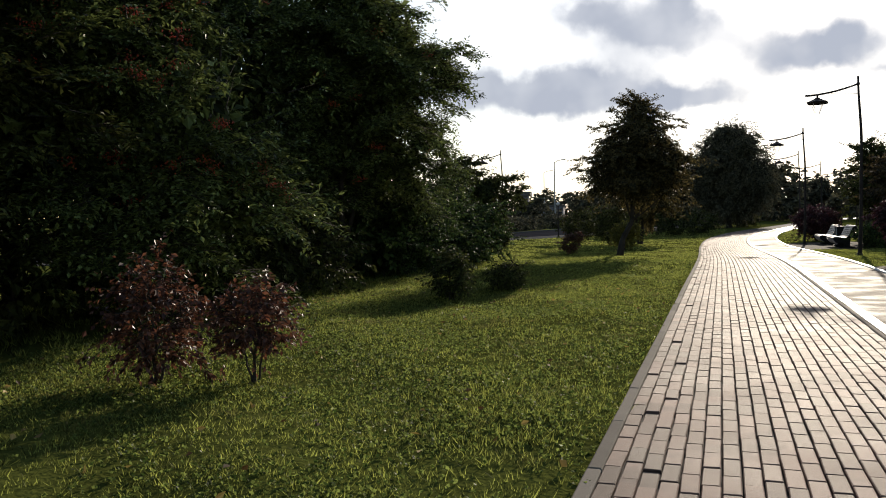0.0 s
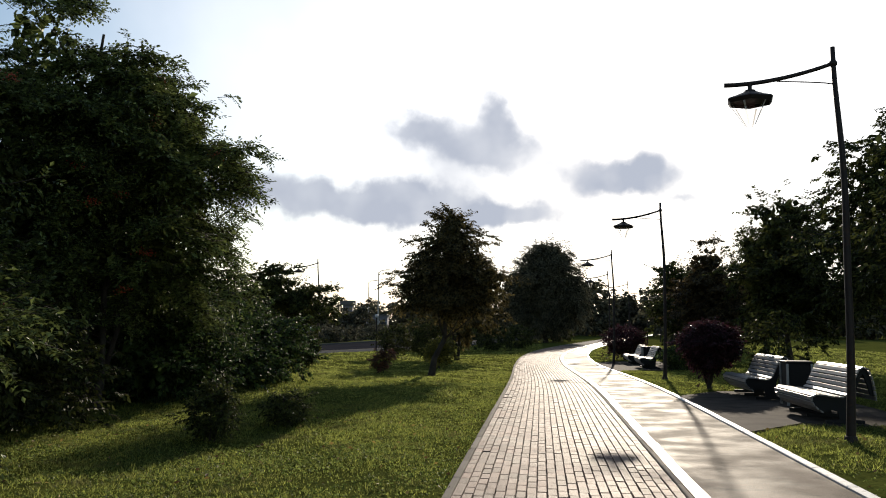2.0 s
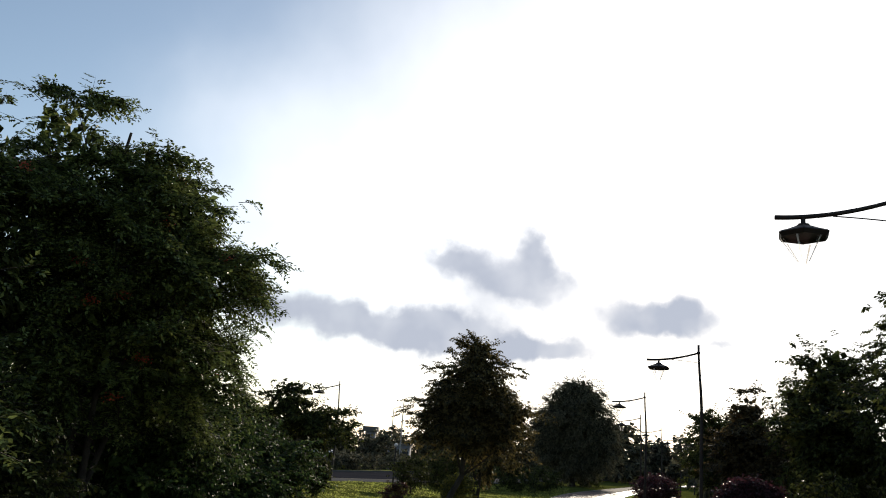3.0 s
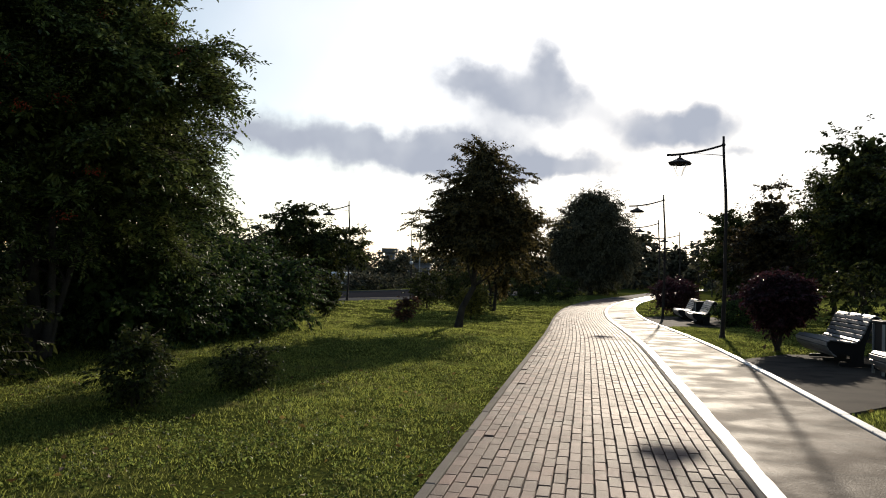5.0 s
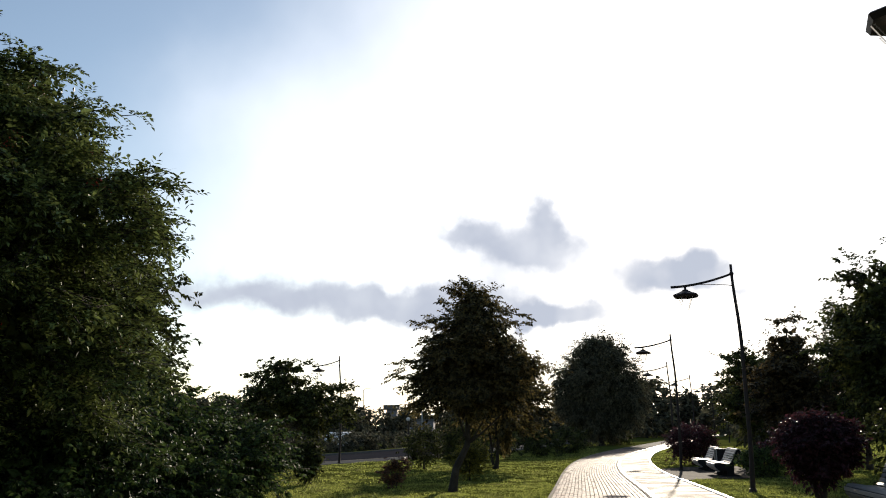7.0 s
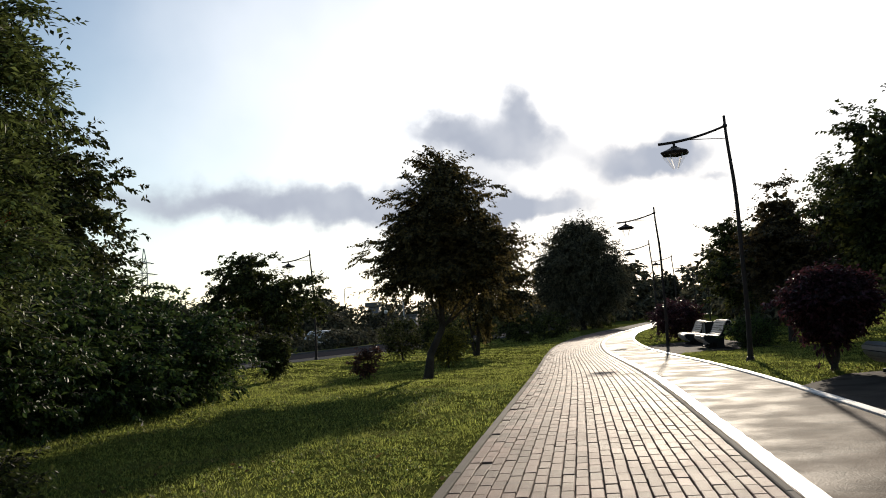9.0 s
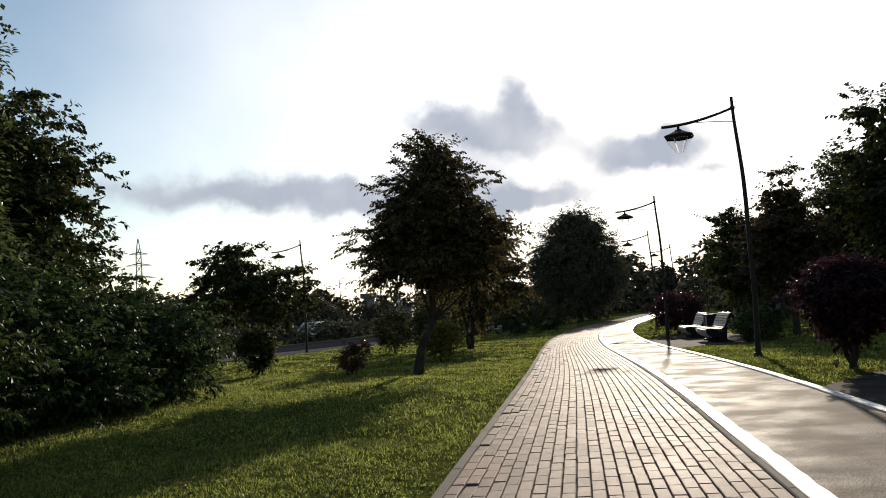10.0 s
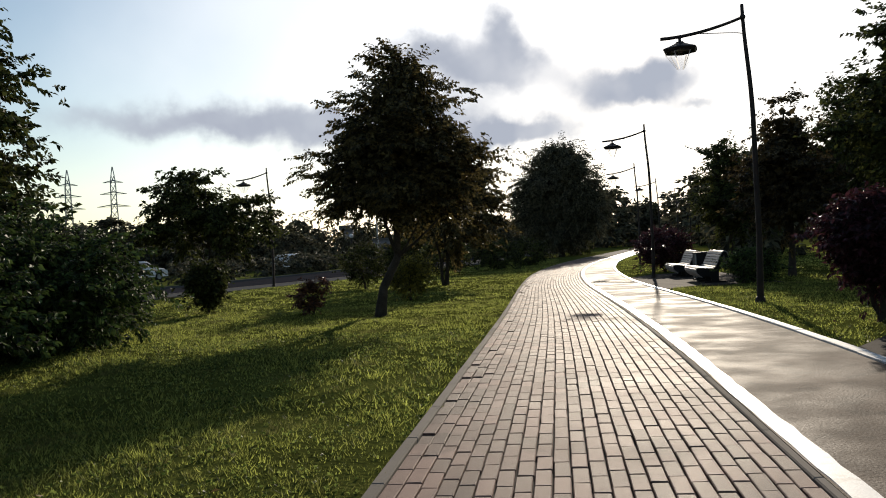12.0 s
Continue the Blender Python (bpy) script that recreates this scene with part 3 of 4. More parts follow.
# ---- street lamps ----
def lamp_post(x, y, label, group="lamps along the path", rz=0.0, scale=1.0):
    t = thing("street_lamp", x, y, -0.02, label, "street lamp", group, rz=rz)
    t.scale = (scale, scale, scale)
    H = 5.36
    # slender pole, slightly swaying and tapered
    zs = np.linspace(0, H, 22)
    px = 0.05 * np.sin(zs / H * math.pi * 1.2) + 0.02 * np.sin(zs * 2.2) * (zs / H)
    rr = np.interp(zs, [0, 0.5, 1.2, 3.5, H], [0.062, 0.058, 0.052, 0.042, 0.03])
    v, q = tube_arrays(np.stack([px, zs * 0, zs], -1), rr, 10)
    cap = np.array([[len(v) - 10 + k for k in range(10)]])
    child("pole", mesh_from("pole", v, [q, cap], M_IRON, True), t)
    bm = bmesh.new()
    bmesh.ops.create_cone(bm, cap_ends=True, segments=14, radius1=0.10, radius2=0.075, depth=0.10, matrix=Matrix.Translation((0, 0, 0.05)))
    part("base_collar", bm, M_IRON, t)
    tx = float(px[-1])
    bm = bmesh.new()
    bmesh.ops.create_uvsphere(bm, u_segments=10, v_segments=6, radius=0.055, matrix=Matrix.Translation((tx, 0, H - 0.23)))
    part("joint", bm, M_IRON, t, smooth=True)
    f = np.linspace(0, 1, 12)
    arm = np.stack([tx - 1.45 * f, f * 0, H - 0.23 - 0.27 * (1 - (1 - f) ** 1.9)], -1)
    v, q = tube_arrays(arm, np.interp(f, [0, 1], [0.026, 0.032]), 8)
    caps = np.array([[k for k in range(8)][::-1], [len(v) - 8 + k for k in range(8)]])
    child("arm", mesh_from("arm", v, [q, caps], M_IRON, True), t)
    g = np.linspace(0, 1, 8)
    br = np.stack([tx - 0.75 * g, g * 0, H - 0.52 + (arm[6, 2] - 0.02 - H + 0.52) * g ** 0.6], -1)
    v, q = tube_arrays(br, np.full(8, 0.009), 5)
    child("brace", mesh_from("brace", v, q, M_IRON, True), t)
    hx, hz = tx - 1.11, H - 0.475
    bm = bmesh.new()
    bmesh.ops.create_cone(bm, cap_ends=True, segments=10, radius1=0.028, radius2=0.028, depth=0.16, matrix=Matrix.Translation((hx, 0, hz - 0.07)))
    part("stem", bm, M_IRON, t)
    # hat-shaped six-sided shade
    bm = bmesh.new()
    prof = [(0.065, -0.10), (0.09, -0.13), (0.20, -0.18), (0.31, -0.22), (0.335, -0.24), (0.30, -0.29), (0.28, -0.29), (0.31, -0.245)]
    rings = []
    for r, z in prof:
        rings.append([bm.verts.new((hx + r * math.cos(k * math.pi / 3 + 0.3), r * math.sin(k * math.pi / 3 + 0.3), hz + z)) for k in range(6)])
    for r0, r1 in zip(rings, rings[1:]):
        for k in range(6):
            bm.faces.new((r0[k], r0[(k + 1) % 6], r1[(k + 1) % 6], r1[k]))
    bm.faces.new(rings[0][::-1])
    bm.faces.new(rings[-1])
    bmesh.ops.recalc_face_normals(bm, faces=bm.faces)
    part("shade", bm, M_IRON, t)
    bm = bmesh.new()
    bmesh.ops.create_cone(bm, cap_ends=False, segments=6, radius1=0.07, radius2=0.30, depth=0.30, matrix=Matrix.Translation((hx, 0, hz - 0.45)))
    d = part("diffuser", bm, M_GLASS, t, "clear tapered glass diffuser", smooth=False)
    d.visible_shadow = False
    # thin white strips along the cone's edges draw its bright glints
    ev, ef = [], []
    for k in range(6):
        c, n_ = math.cos(k * math.pi / 3), math.sin(k * math.pi / 3)
        for r, z, w in ((0.28, -0.30, 0.012), (0.08, -0.60, 0.007)):
            ev += [(hx + r * c - w * n_, r * n_ + w * c, hz + z), (hx + r * c + w * n_, r * n_ - w * c, hz + z)]
        ef.append([4 * k, 4 * k + 1, 4 * k + 3, 4 * k + 2])
    child("diffuser_edges", mesh_from("diffuser_edges", np.array(ev), np.array(ef), M_GLINT), d, "white strips standing in for glints on the glass edges")
    return t


LAMPS = [(4.36, 13.3), (4.0, 27.35), (3.68, 41.3), (4.7, 56.5), (7.3, 69.5), (10.4, 83.0), (13.6, 97.0)]
first = lamp_post(*LAMPS[0], "tall dark metal lamp post with long arm and hanging shade")
for lx, ly in LAMPS[1:]:
    copy_thing(first, pose(lx, ly, -0.02 + float(sag(lx, ly)), 0, 0, -2.0 * (ly > 50)))
other = copy_thing(first, pose(-12.25, 47.6, -0.15))
tagged(other, "dark metal lamp post with hanging shade by the roadside pavement")


# ---- benches, bin ----
PROFILE = [(0.16, 0.17), (0.09, 0.22), (0.03, 0.28), (0.0, 0.34), (0.0, 0.40), (0.06, 0.445), (0.18, 0.44), (0.34, 0.415), (0.46, 0.41), (0.54, 0.46), (0.60, 0.58),
           (0.66, 0.72), (0.72, 0.84), (0.79, 0.885), (0.86, 0.85), (0.91, 0.72), (0.94, 0.58), (0.955, 0.44), (0.96, 0.32)]


def bench(x, y, length, label, rz=0.0):
    """Faces -x; the front edge at x, the near end at y."""
    t = thing("park_bench", x, y, 0.0, label, "bench", "benches beside the path", rz=rz)
    pts = [Vector((a, 0, b)) for a, b in PROFILE]
    seg, total = [], 0.0
    for p, q in zip(pts, pts[1:]):
        seg.append((total, p, q))
        total += (q - p).length
    me = None
    step = 0.082
    s = 0.03
    while s < total - 0.02:
        for a, p, q in seg:
            if a <= s <= a + (q - p).length:
                f = (s - a) / (q - p).length
                c = p.lerp(q, f)
                d = (q - p).normalized()
                break
        if me is None:
            bm = bmesh.new()
            box(bm, -0.033, 0.033, 0, length, -0.012, 0.012, 0.006)
            me = bpy.data.meshes.new("slat")
            bm.to_mesh(me)
            bm.free()
            me.materials.append(M_SLAT)
        o = child("slat", me, t)
        o.rotation_euler = (0, -math.atan2(d.z, d.x), 0)
        o.location = c
        s += step
    for yy in (0.06, length / 2 - 0.025, length - 0.11):
        bm = bmesh.new()
        outline = [(a + (0.014 if b < 0.4 and a < 0.3 else 0), b - (0.016 if a > 0.02 else 0)) for a, b in PROFILE[:-1]] + [(0.90, 0.44), (0.86, 0.60), (0.79, 0.78), (0.75, 0.72), (0.68, 0.50), (0.64, 0.36), (0.62, 0.20), (0.62, 0.06), (0.80, 0.05), (0.80, 0.0), (0.22, 0.0), (0.22, 0.05), (0.42, 0.06), (0.40, 0.18), (0.26, 0.22)]
        lo = [bm.verts.new((a, yy, b)) for a, b in outline]
        face = bm.faces.new(lo)
        r = bmesh.ops.extrude_face_region(bm, geom=[face])
        bmesh.ops.translate(bm, vec=(0, 0.05, 0), verts=[v for v in r["geom"] if isinstance(v, bmesh.types.BMVert)])
        bmesh.ops.recalc_face_normals(bm, faces=bm.faces)
        part("side_frame", bm, M_FRAME, t, "black cast side frame")
    return t


b0 = bench(4.55, 15.45, 2.1, "curved park bench with pale slats and black side frames")
for bx, by in [(4.55, 19.75), (4.25, 35.8), (4.2, 40.1)]:
    copy_thing(b0, pose(bx, by, float(sag(bx, by))))


def litter_bin(x, y):
    t = thing("litter_bin", x, y, 0.0, "dark square litter bin between two benches", "litter bin", "bins between benches")
    bm = bmesh.new()
    box(bm, -0.22, 0.22, -0.22, 0.22, 0.06, 0.80, 0.015)
    part("body", bm, M_FRAME, t)
    bm = bmesh.new()
    box(bm, -0.25, 0.25, -0.25, 0.25, 0.80, 0.85, 0.012)
    part("lid", bm, M_FRAME, t)
    for cx, cy in ((-1, -1), (1, -1), (1, 1), (-1, 1)):
        bm = bmesh.new()
        box(bm, cx * 0.225 - 0.02, cx * 0.225 + 0.02, cy * 0.225 - 0.02, cy * 0.225 + 0.02, 0.0, 0.80, 0.004)
        part("corner_post", bm, M_STEEL, t, "grey corner post")
    return t


bin0 = litter_bin(5.25, 18.65)
copy_thing(bin0, pose(4.95, 39.0, float(sag(4.95, 39.0))))

# ---- trees: the rowans on the slope ----
R = "trees on the lawn"
plant("rowan_tree", -7.5, 10.0, 11, [(0.0, 0, 2.8, 1.75, 1.9, 1.5), (0.35, -0.6, 1.5, 1.6, 1.7, 1.1), (-1.1, -0.2, 4.1, 1.3, 1.4, 1.1), (-0.9, -1.6, 3.0, 1.6, 1.7, 1.9), (0.2, 1.0, 1.9, 1.35, 1.3, 1.1)], M_ROWAN,
      "bushy green rowan tree with orange berries and low branches", "tree", stems=((-0.3, 0.1, 5.4, 0.10), (0.6, -0.5, 4.0, 0.07), (-0.7, -0.8, 4.6, 0.07), (0.5, 0.7, 4.2, 0.06)), twigs=2900, per_twig=6, up=0.12, leaf=0.215, clump=0.93, group=R, berries=60, shoots=40, core=6000, core_leaf=0.2)
plant("rowan_tree", -7.95, 16.2, 12, [(0, 0, 3.4, 2.3, 2.4, 1.8), (-0.2, 0, 5.1, 1.8, 2.0, 1.6), (1.15, 0.2, 4.3, 1.55, 1.6, 1.0), (0.7, 0.9, 2.6, 1.7, 1.8, 0.9), (-1.2, -1.0, 4.2, 2.0, 2.0, 2.0), (-0.9, -0.5, 6.6, 0.9, 0.9, 1.15), (0.5, 0.2, 6.2, 0.85, 0.85, 0.9), (-2.0, -1.2, 6.0, 0.9, 0.9, 1.0), (1.2, 0.2, 5.5, 1.0, 1.0, 0.7), (2.0, 0.2, 4.6, 0.9, 0.9, 0.4)], M_ROWAN,
      "tall dark green rowan tree with several thin trunks", "tree", stems=((0, 0, 7.0, 0.10), (0.8, -0.3, 5.6, 0.07), (-0.8, 0.4, 6.0, 0.08), (-0.4, -0.9, 5.6, 0.06), (0.9, 0.8, 4.6, 0.06)), twigs=4500, per_twig=6, up=0.12, leaf=0.215, clump=0.93, group=R, berries=14, shoots=60, core=9000, core_leaf=0.2)
# leaf colour darker than the other rowans' to stand for its shade
plant("rowan_tree", -8.6, 5.2, 13, [(0, 0, 3.0, 2.4, 2.6, 2.2), (0.3, 0, 5.0, 2.2, 2.2, 2.0)], M_DARKL,
      "dense dark green rowan tree above low shrubs", "tree", stems=((0, 0, 5.5, 0.11), (0.6, 0.5, 4.5, 0.07), (-0.5, -0.6, 4.5, 0.07)), twigs=1700, per_twig=6, leaf=0.26, clump=0.9, group=R, core=9000, core_leaf=0.24)
plant("rowan_tree", -11.5, 11.0, 14, [(0, 0, 3.2, 3.0, 4.0, 2.6), (0, 0, 5.6, 2.4, 3.2, 2.2)], M_DARKL,
      "dark dense broadleaf tree at the back of the slope", "tree", stems=((0, 0, 6.0, 0.13),), twigs=2200, per_twig=7, style="broad", leaf=0.20, clump=0.85, group=R, core=7000, core_leaf=0.3)
plant("lime_tree", -15.9, 31.0, 15, [(0.1, 0, 3.8, 3.0, 2.8, 2.6), (0.3, 0, 6.4, 2.3, 2.1, 2.1), (-0.8, -1.5, 4.2, 2.4, 2.2, 2.6)], M_DARKL,
      "tall dark broadleaf tree near the road", "tree", stems=((0, 0, 7.0, 0.14),), twigs=5200, per_twig=7, style="broad", leaf=0.20, twig_len=0.45, shell=0.4, clump=0.85, group=R, core=3500, core_leaf=0.4)

# tall shrubs along the slope
for k, (bx, by, rx, rh) in enumerate([(-8.3, 18.8, 1.6, 2.45), (-8.2, 21.6, 1.65, 2.25), (-7.9, 24.2, 1.45, 1.9), (-9.8, 20.2, 2.1, 2.75), (-10.2, 24.0, 2.2, 2.5), (-9.7, 27.4, 1.2, 1.4), (-8.6, 13.0, 1.8, 1.9)]):
    plant("lilac_shrub", bx, by, 30 + k, [(0, 0, rh * 0.52, rx, rx, rh * 0.48), (0.4, -0.4, rh * 0.35, rx, rx, rh * 0.32)], M_SHRUB if k < 6 else M_DARKL,
          "large spreading green shrub at the lawn's edge", "shrub", stems=((0, 0, rh * 0.8, 0.04), (0.5, 0.2, rh * 0.7, 0.03), (-0.4, 0.3, rh * 0.7, 0.03)), twigs=2500, per_twig=8, style="broad", leaf=0.105, twig_len=0.35, clump=0.9, group="shrubs on the slope", core=1200, core_leaf=0.3)

# small shrubs on the lawn
plant("barberry_shrub", -4.3, 5.5, 41, [(0, 0, 0.50, 0.28, 0.28, 0.36), (-0.08, 0.1, 0.82, 0.15, 0.15, 0.2)], M_REDL, "small reddish barberry shrub on the lawn", "shrub", stems=((0, 0, 0.8, 0.018), (0.2, 0.1, 0.7, 0.012), (-0.2, 0, 0.7, 0.012)), twigs=330, per_twig=7, style="broad", leaf=0.06, twig_len=0.22, clump=0.3, group="small shrubs on the lawn")
plant("barberry_shrub", -3.5, 5.7, 42, [(0, 0, 0.50, 0.26, 0.26, 0.22), (0.1, 0, 0.7, 0.12, 0.12, 0.12)], M_REDL, "small dark red shrub with a bare stem", "shrub", stems=((0, 0, 0.6, 0.016), (0.15, 0.05, 0.55, 0.01), (-0.15, 0, 0.55, 0.01)), twigs=300, per_twig=7, style="broad", leaf=0.055, twig_len=0.2, clump=0.3, group="small shrubs on the lawn")
# dark leaf colour on the next two stands for the shadow over them
plant("young_shrub", -3.95, 12.2, 43, [(0, 0, 0.34, 0.24, 0.24, 0.28), (0.05, 0, 0.6, 0.12, 0.12, 0.16)], M_DARKL, "small leafy dark green shrub on the lawn", "shrub", stems=((0, 0, 0.8, 0.015), (0.15, 0.1, 0.6, 0.01)), twigs=420, per_twig=7, style="broad", leaf=0.06, twig_len=0.17, clump=0.3, group="small shrubs on the lawn")
plant("young_shrub", -3.4, 13.6, 44, [(0, 0, 0.26, 0.28, 0.28, 0.2)], M_DARKL, "low rounded green shrub in the shade", "shrub", stems=((0, 0, 0.4, 0.012), (0.12, -0.1, 0.35, 0.01)), twigs=300, per_twig=7, style="broad", leaf=0.055, twig_len=0.15, clump=0.3, group="small shrubs on the lawn")
plant("young_shrub", -5.05, 29.9, 45, [(-0.1, 0, 0.35, 0.22, 0.2, 0.3), (0.12, 0, 0.62, 0.24, 0.2, 0.14)], M_REDL, "small clipped dark shrub standing alone on the lawn", "shrub", stems=((0, 0, 0.6, 0.015),), twigs=340, per_twig=7, style="broad", leaf=0.07, twig_len=0.16, clump=0.3, group="small shrubs on the lawn")
plant("round_shrub", -8.3, 31.6, 46, [(0, 0, 0.78, 0.45, 0.45, 0.40), (0.05, 0, 0.42, 0.25, 0.25, 0.25)], M_DARKL, "dark rounded shrub near the slope", "shrub", stems=((0, 0, 0.9, 0.03),), twigs=800, per_twig=7, style="broad", leaf=0.10, twig_len=0.2, clump=0.3, group="small shrubs on the lawn")
plant("round_shrub", -7.0, 43.2, 47, [(0, 0, 0.95, 0.75, 0.75, 0.72)], M_DARKL, "dark rounded shrub at the back of the lawn", "shrub", stems=((0.1, 0, 1.0, 0.03), (-0.2, 0, 0.9, 0.03)), twigs=600, per_twig=7, style="broad", leaf=0.1, twig_len=0.25, clump=0.3, group="small shrubs on the lawn")
plant("round_shrub", -5.3, 42.5, 48, [(0, 0, 0.95, 0.7, 0.7, 0.75)], M_DARKL, "dark rounded shrub at the back of the lawn", "shrub", stems=((0.1, 0, 1.0, 0.03), (-0.2, 0, 0.9, 0.03)), twigs=600, per_twig=7, style="broad", leaf=0.1, twig_len=0.25, clump=0.3, group="small shrubs on the lawn")
plant("yellow_shrub", -3.75, 35.0, 49, [(0, 0, 0.62, 0.52, 0.52, 0.54), (0.2, 0, 0.85, 0.38, 0.38, 0.32)], M_YELLOW, "rounded yellow-green shrub behind a leaning tree", "shrub", stems=((0, 0, 0.8, 0.03),), twigs=900, per_twig=7, style="broad", leaf=0.08, twig_len=0.15, clump=0.3, group="small shrubs on the lawn")

# trees in the middle distance
plant("ash_tree", -3.2, 28.4, 50, [(0.4, 0, 3.2, 1.3, 1.3, 0.9), (0.6, 0, 4.15, 0.95, 0.95, 0.85), (0.6, 0, 4.7, 0.42, 0.42, 0.55), (-0.15, 0, 2.6, 0.8, 0.8, 0.5), (1.4, 0.2, 2.9, 0.9, 0.85, 0.7), (0.6, 0, 2.4, 1.0, 1.0, 0.5)], M_CENTRE,
      "young leaning tree with a dark dense oval crown on the lawn", "tree", stems=((1.15, 0, 4.7, 0.095),), twigs=5600, per_twig=8, style="broad", leaf=0.098, twig_len=0.34, up=0.3, shell=0.3, clump=0.9, shoots=40, group=R, core=2200, core_leaf=0.2)
plant("ash_tree", -3.9, 43.5, 51, [(0.3, 0, 2.9, 1.9, 1.9, 1.6), (0.9, 0, 3.9, 1.3, 1.3, 1.0)], M_CENTRE,
      "tree with a thin spreading yellowish-green crown", "tree", stems=((0.2, 0, 4.2, 0.08), (-0.6, 0.2, 3.6, 0.06)), twigs=1900, per_twig=8, style="broad", leaf=0.16, twig_len=0.4, clump=0.88, group=R, core=900, core_leaf=0.3)
plant("ash_tree", -11.0, 38.0, 52, [(-0.5, 0, 2.6, 1.7, 1.7, 1.1), (1.0, 0, 2.4, 1.3, 1.3, 0.9), (-0.8, 0, 3.4, 0.9, 0.9, 0.8)], M_DARKL,
      "small spreading tree with an open crown", "tree", stems=((0, 0, 3.6, 0.07), (0.7, 0, 2.6, 0.05)), twigs=1800, per_twig=8, style="broad", leaf=0.15, twig_len=0.36, shell=0.45, clump=0.93, group=R, core=350, core_leaf=0.2)
plant("willow_tree", 0.8, 88.0, 53, [(0, 0, 6.2, 3.5, 3.6, 3.0), (0.3, 0, 8.6, 2.2, 2.2, 1.7), (-1.9, 0, 4.6, 2.2, 2.4, 2.6), (1.9, 0, 4.2, 2.1, 2.3, 2.6), (0, 0, 2.6, 2.2, 2.4, 2.0)], M_FAR,
      "big dark rounded willow at the bend of the path", "tree", stems=((0, 0, 8.0, 0.22), (-1.0, 0, 6, 0.15)), twigs=7500, per_twig=8, style="lance", leaf=0.29, twig_len=0.95, up=-0.4, shell=0.3, clump=0.3, core=3500, core_leaf=0.7, group="trees at the bend")

# right-hand row
S = "trees behind the benches"
for k, (tx, ty, h, r, mat) in enumerate([(7.3, 46.0, 5.2, 1.15, M_DARKL), (7.4, 38.0, 5.4, 1.35, M_BROWN), (9.0, 32.4, 6.7, 2.0, M_DARKL), (10.8, 27.0, 8.0, 2.7, M_DARKL), (9.9, 20.5, 7.0, 2.6, M_DARKL), (11.0, 14.0, 7.5, 3.0, M_DARKL), (10.5, 41.0, 6.4, 2.2, M_DARKL)]):
    plant("maple_tree", tx, ty, 60 + k, [(0, 0, h * 0.5, r, r, h * 0.27), (0, 0, h * 0.74, r * 0.62, r * 0.62, h * 0.25), (0.3, -0.4, h * 0.41, r * 0.85, r * 0.85, h * 0.13)], mat,
          "dark broadleaf park tree with a conical crown" if mat != M_BROWN else "dark bronze-leaved young park tree on the grass", "tree", stems=((0, 0, h * 0.92, 0.07 + h * 0.006),), twigs=int(1250 * r), per_twig=8, style="broad", leaf=0.145, twig_len=0.4, up=0.4, shell=0.35, clump=0.88, shoots=14, group=S, core=int(900 * r), core_leaf=0.34)
plant("sapling", 6.1, 23.0, 70, [(0, 0, 1.2, 0.7, 0.7, 0.55)], M_DARKL, "thin sapling with drooping leaves beside the bench", "tree", stems=((0, 0, 1.7, 0.03),), twigs=160, per_twig=7, style="broad", leaf=0.12, twig_len=0.35, group=S)
# clipped purple shrubs
P = "purple shrubs by the benches"
plant("purple_shrub", 4.4, 22.8, 71, [(0, 0, 1.16, 0.58, 0.56, 0.42), (0.25, 0.1, 1.0, 0.42, 0.42, 0.34), (0, 0, 0.8, 0.32, 0.32, 0.36)], M_PURPLE, "vase-shaped clipped purple-leaved shrub beside the bench bay", "shrub", stems=((0.15, 0, 1.0, 0.05), (-0.2, 0.1, 1.0, 0.045), (0.0, -0.2, 1.0, 0.04)), twigs=2600, per_twig=7, style="broad", leaf=0.085, twig_len=0.2, shell=0.6, clump=0.3, group=P)
plant("purple_shrub", 4.7, 46.3, 72, [(0, 0, 1.0, 0.95, 0.95, 0.7)], M_PURPLE, "rounded purple-leaved shrub behind a bench", "shrub", stems=((0.15, 0, 0.9, 0.05), (-0.2, 0.1, 0.9, 0.045)), twigs=1400, per_twig=7, style="broad", leaf=0.10, twig_len=0.25, clump=0.3, group=P)
plant("grey_shrub", 5.6, 35.0, 73, [(0, 0, 0.5, 0.6, 0.6, 0.42)], M_SHRUB, "low glossy-leaved shrub beside a bench", "shrub", stems=((0.1, 0, 0.6, 0.03), (-0.2, 0.1, 0.6, 0.02)), twigs=700, per_twig=7, style="broad", leaf=0.08, twig_len=0.2, clump=0.3, group=P)


# ---- the distance ----
def hedge(off, y0, y1, r, h, label, seed):
    """A lumpy hedge that follows the road at an offset from its edge."""
    rng = np.random.default_rng(seed)
    t = thing("hedge", float(road_edge(y0)) - off, y0, -0.1, label, "hedge")
    lob, y = [], y0
    while y < y1:
        g = rng.uniform(0.8, 1.15)
        lob.append((float(road_edge(y) - road_edge(y0)) + rng.uniform(-0.25, 0.25), y - y0, h * 0.48 * g, r * g, r * 1.15 * g, h * 0.52 * g))
        y += r * 1.25 + (rng.uniform(1.2, 2.4) if rng.uniform() < 0.14 else 0.0)
    v, f, tv, tf, p = foliage(rng, lob, len(lob) * 90, 6, "broad", 0.24, 0.28, clump=0.6)
    child("foliage", mesh_from("foliage", v, f, M_FAR), t)
    child("stems", mesh_from("stems", tv, tf, M_BARK), t)


hedge(13.4, 34.0, 125.0, 0.95, 1.35, "long dark hedge with gaps beyond the road", 5)

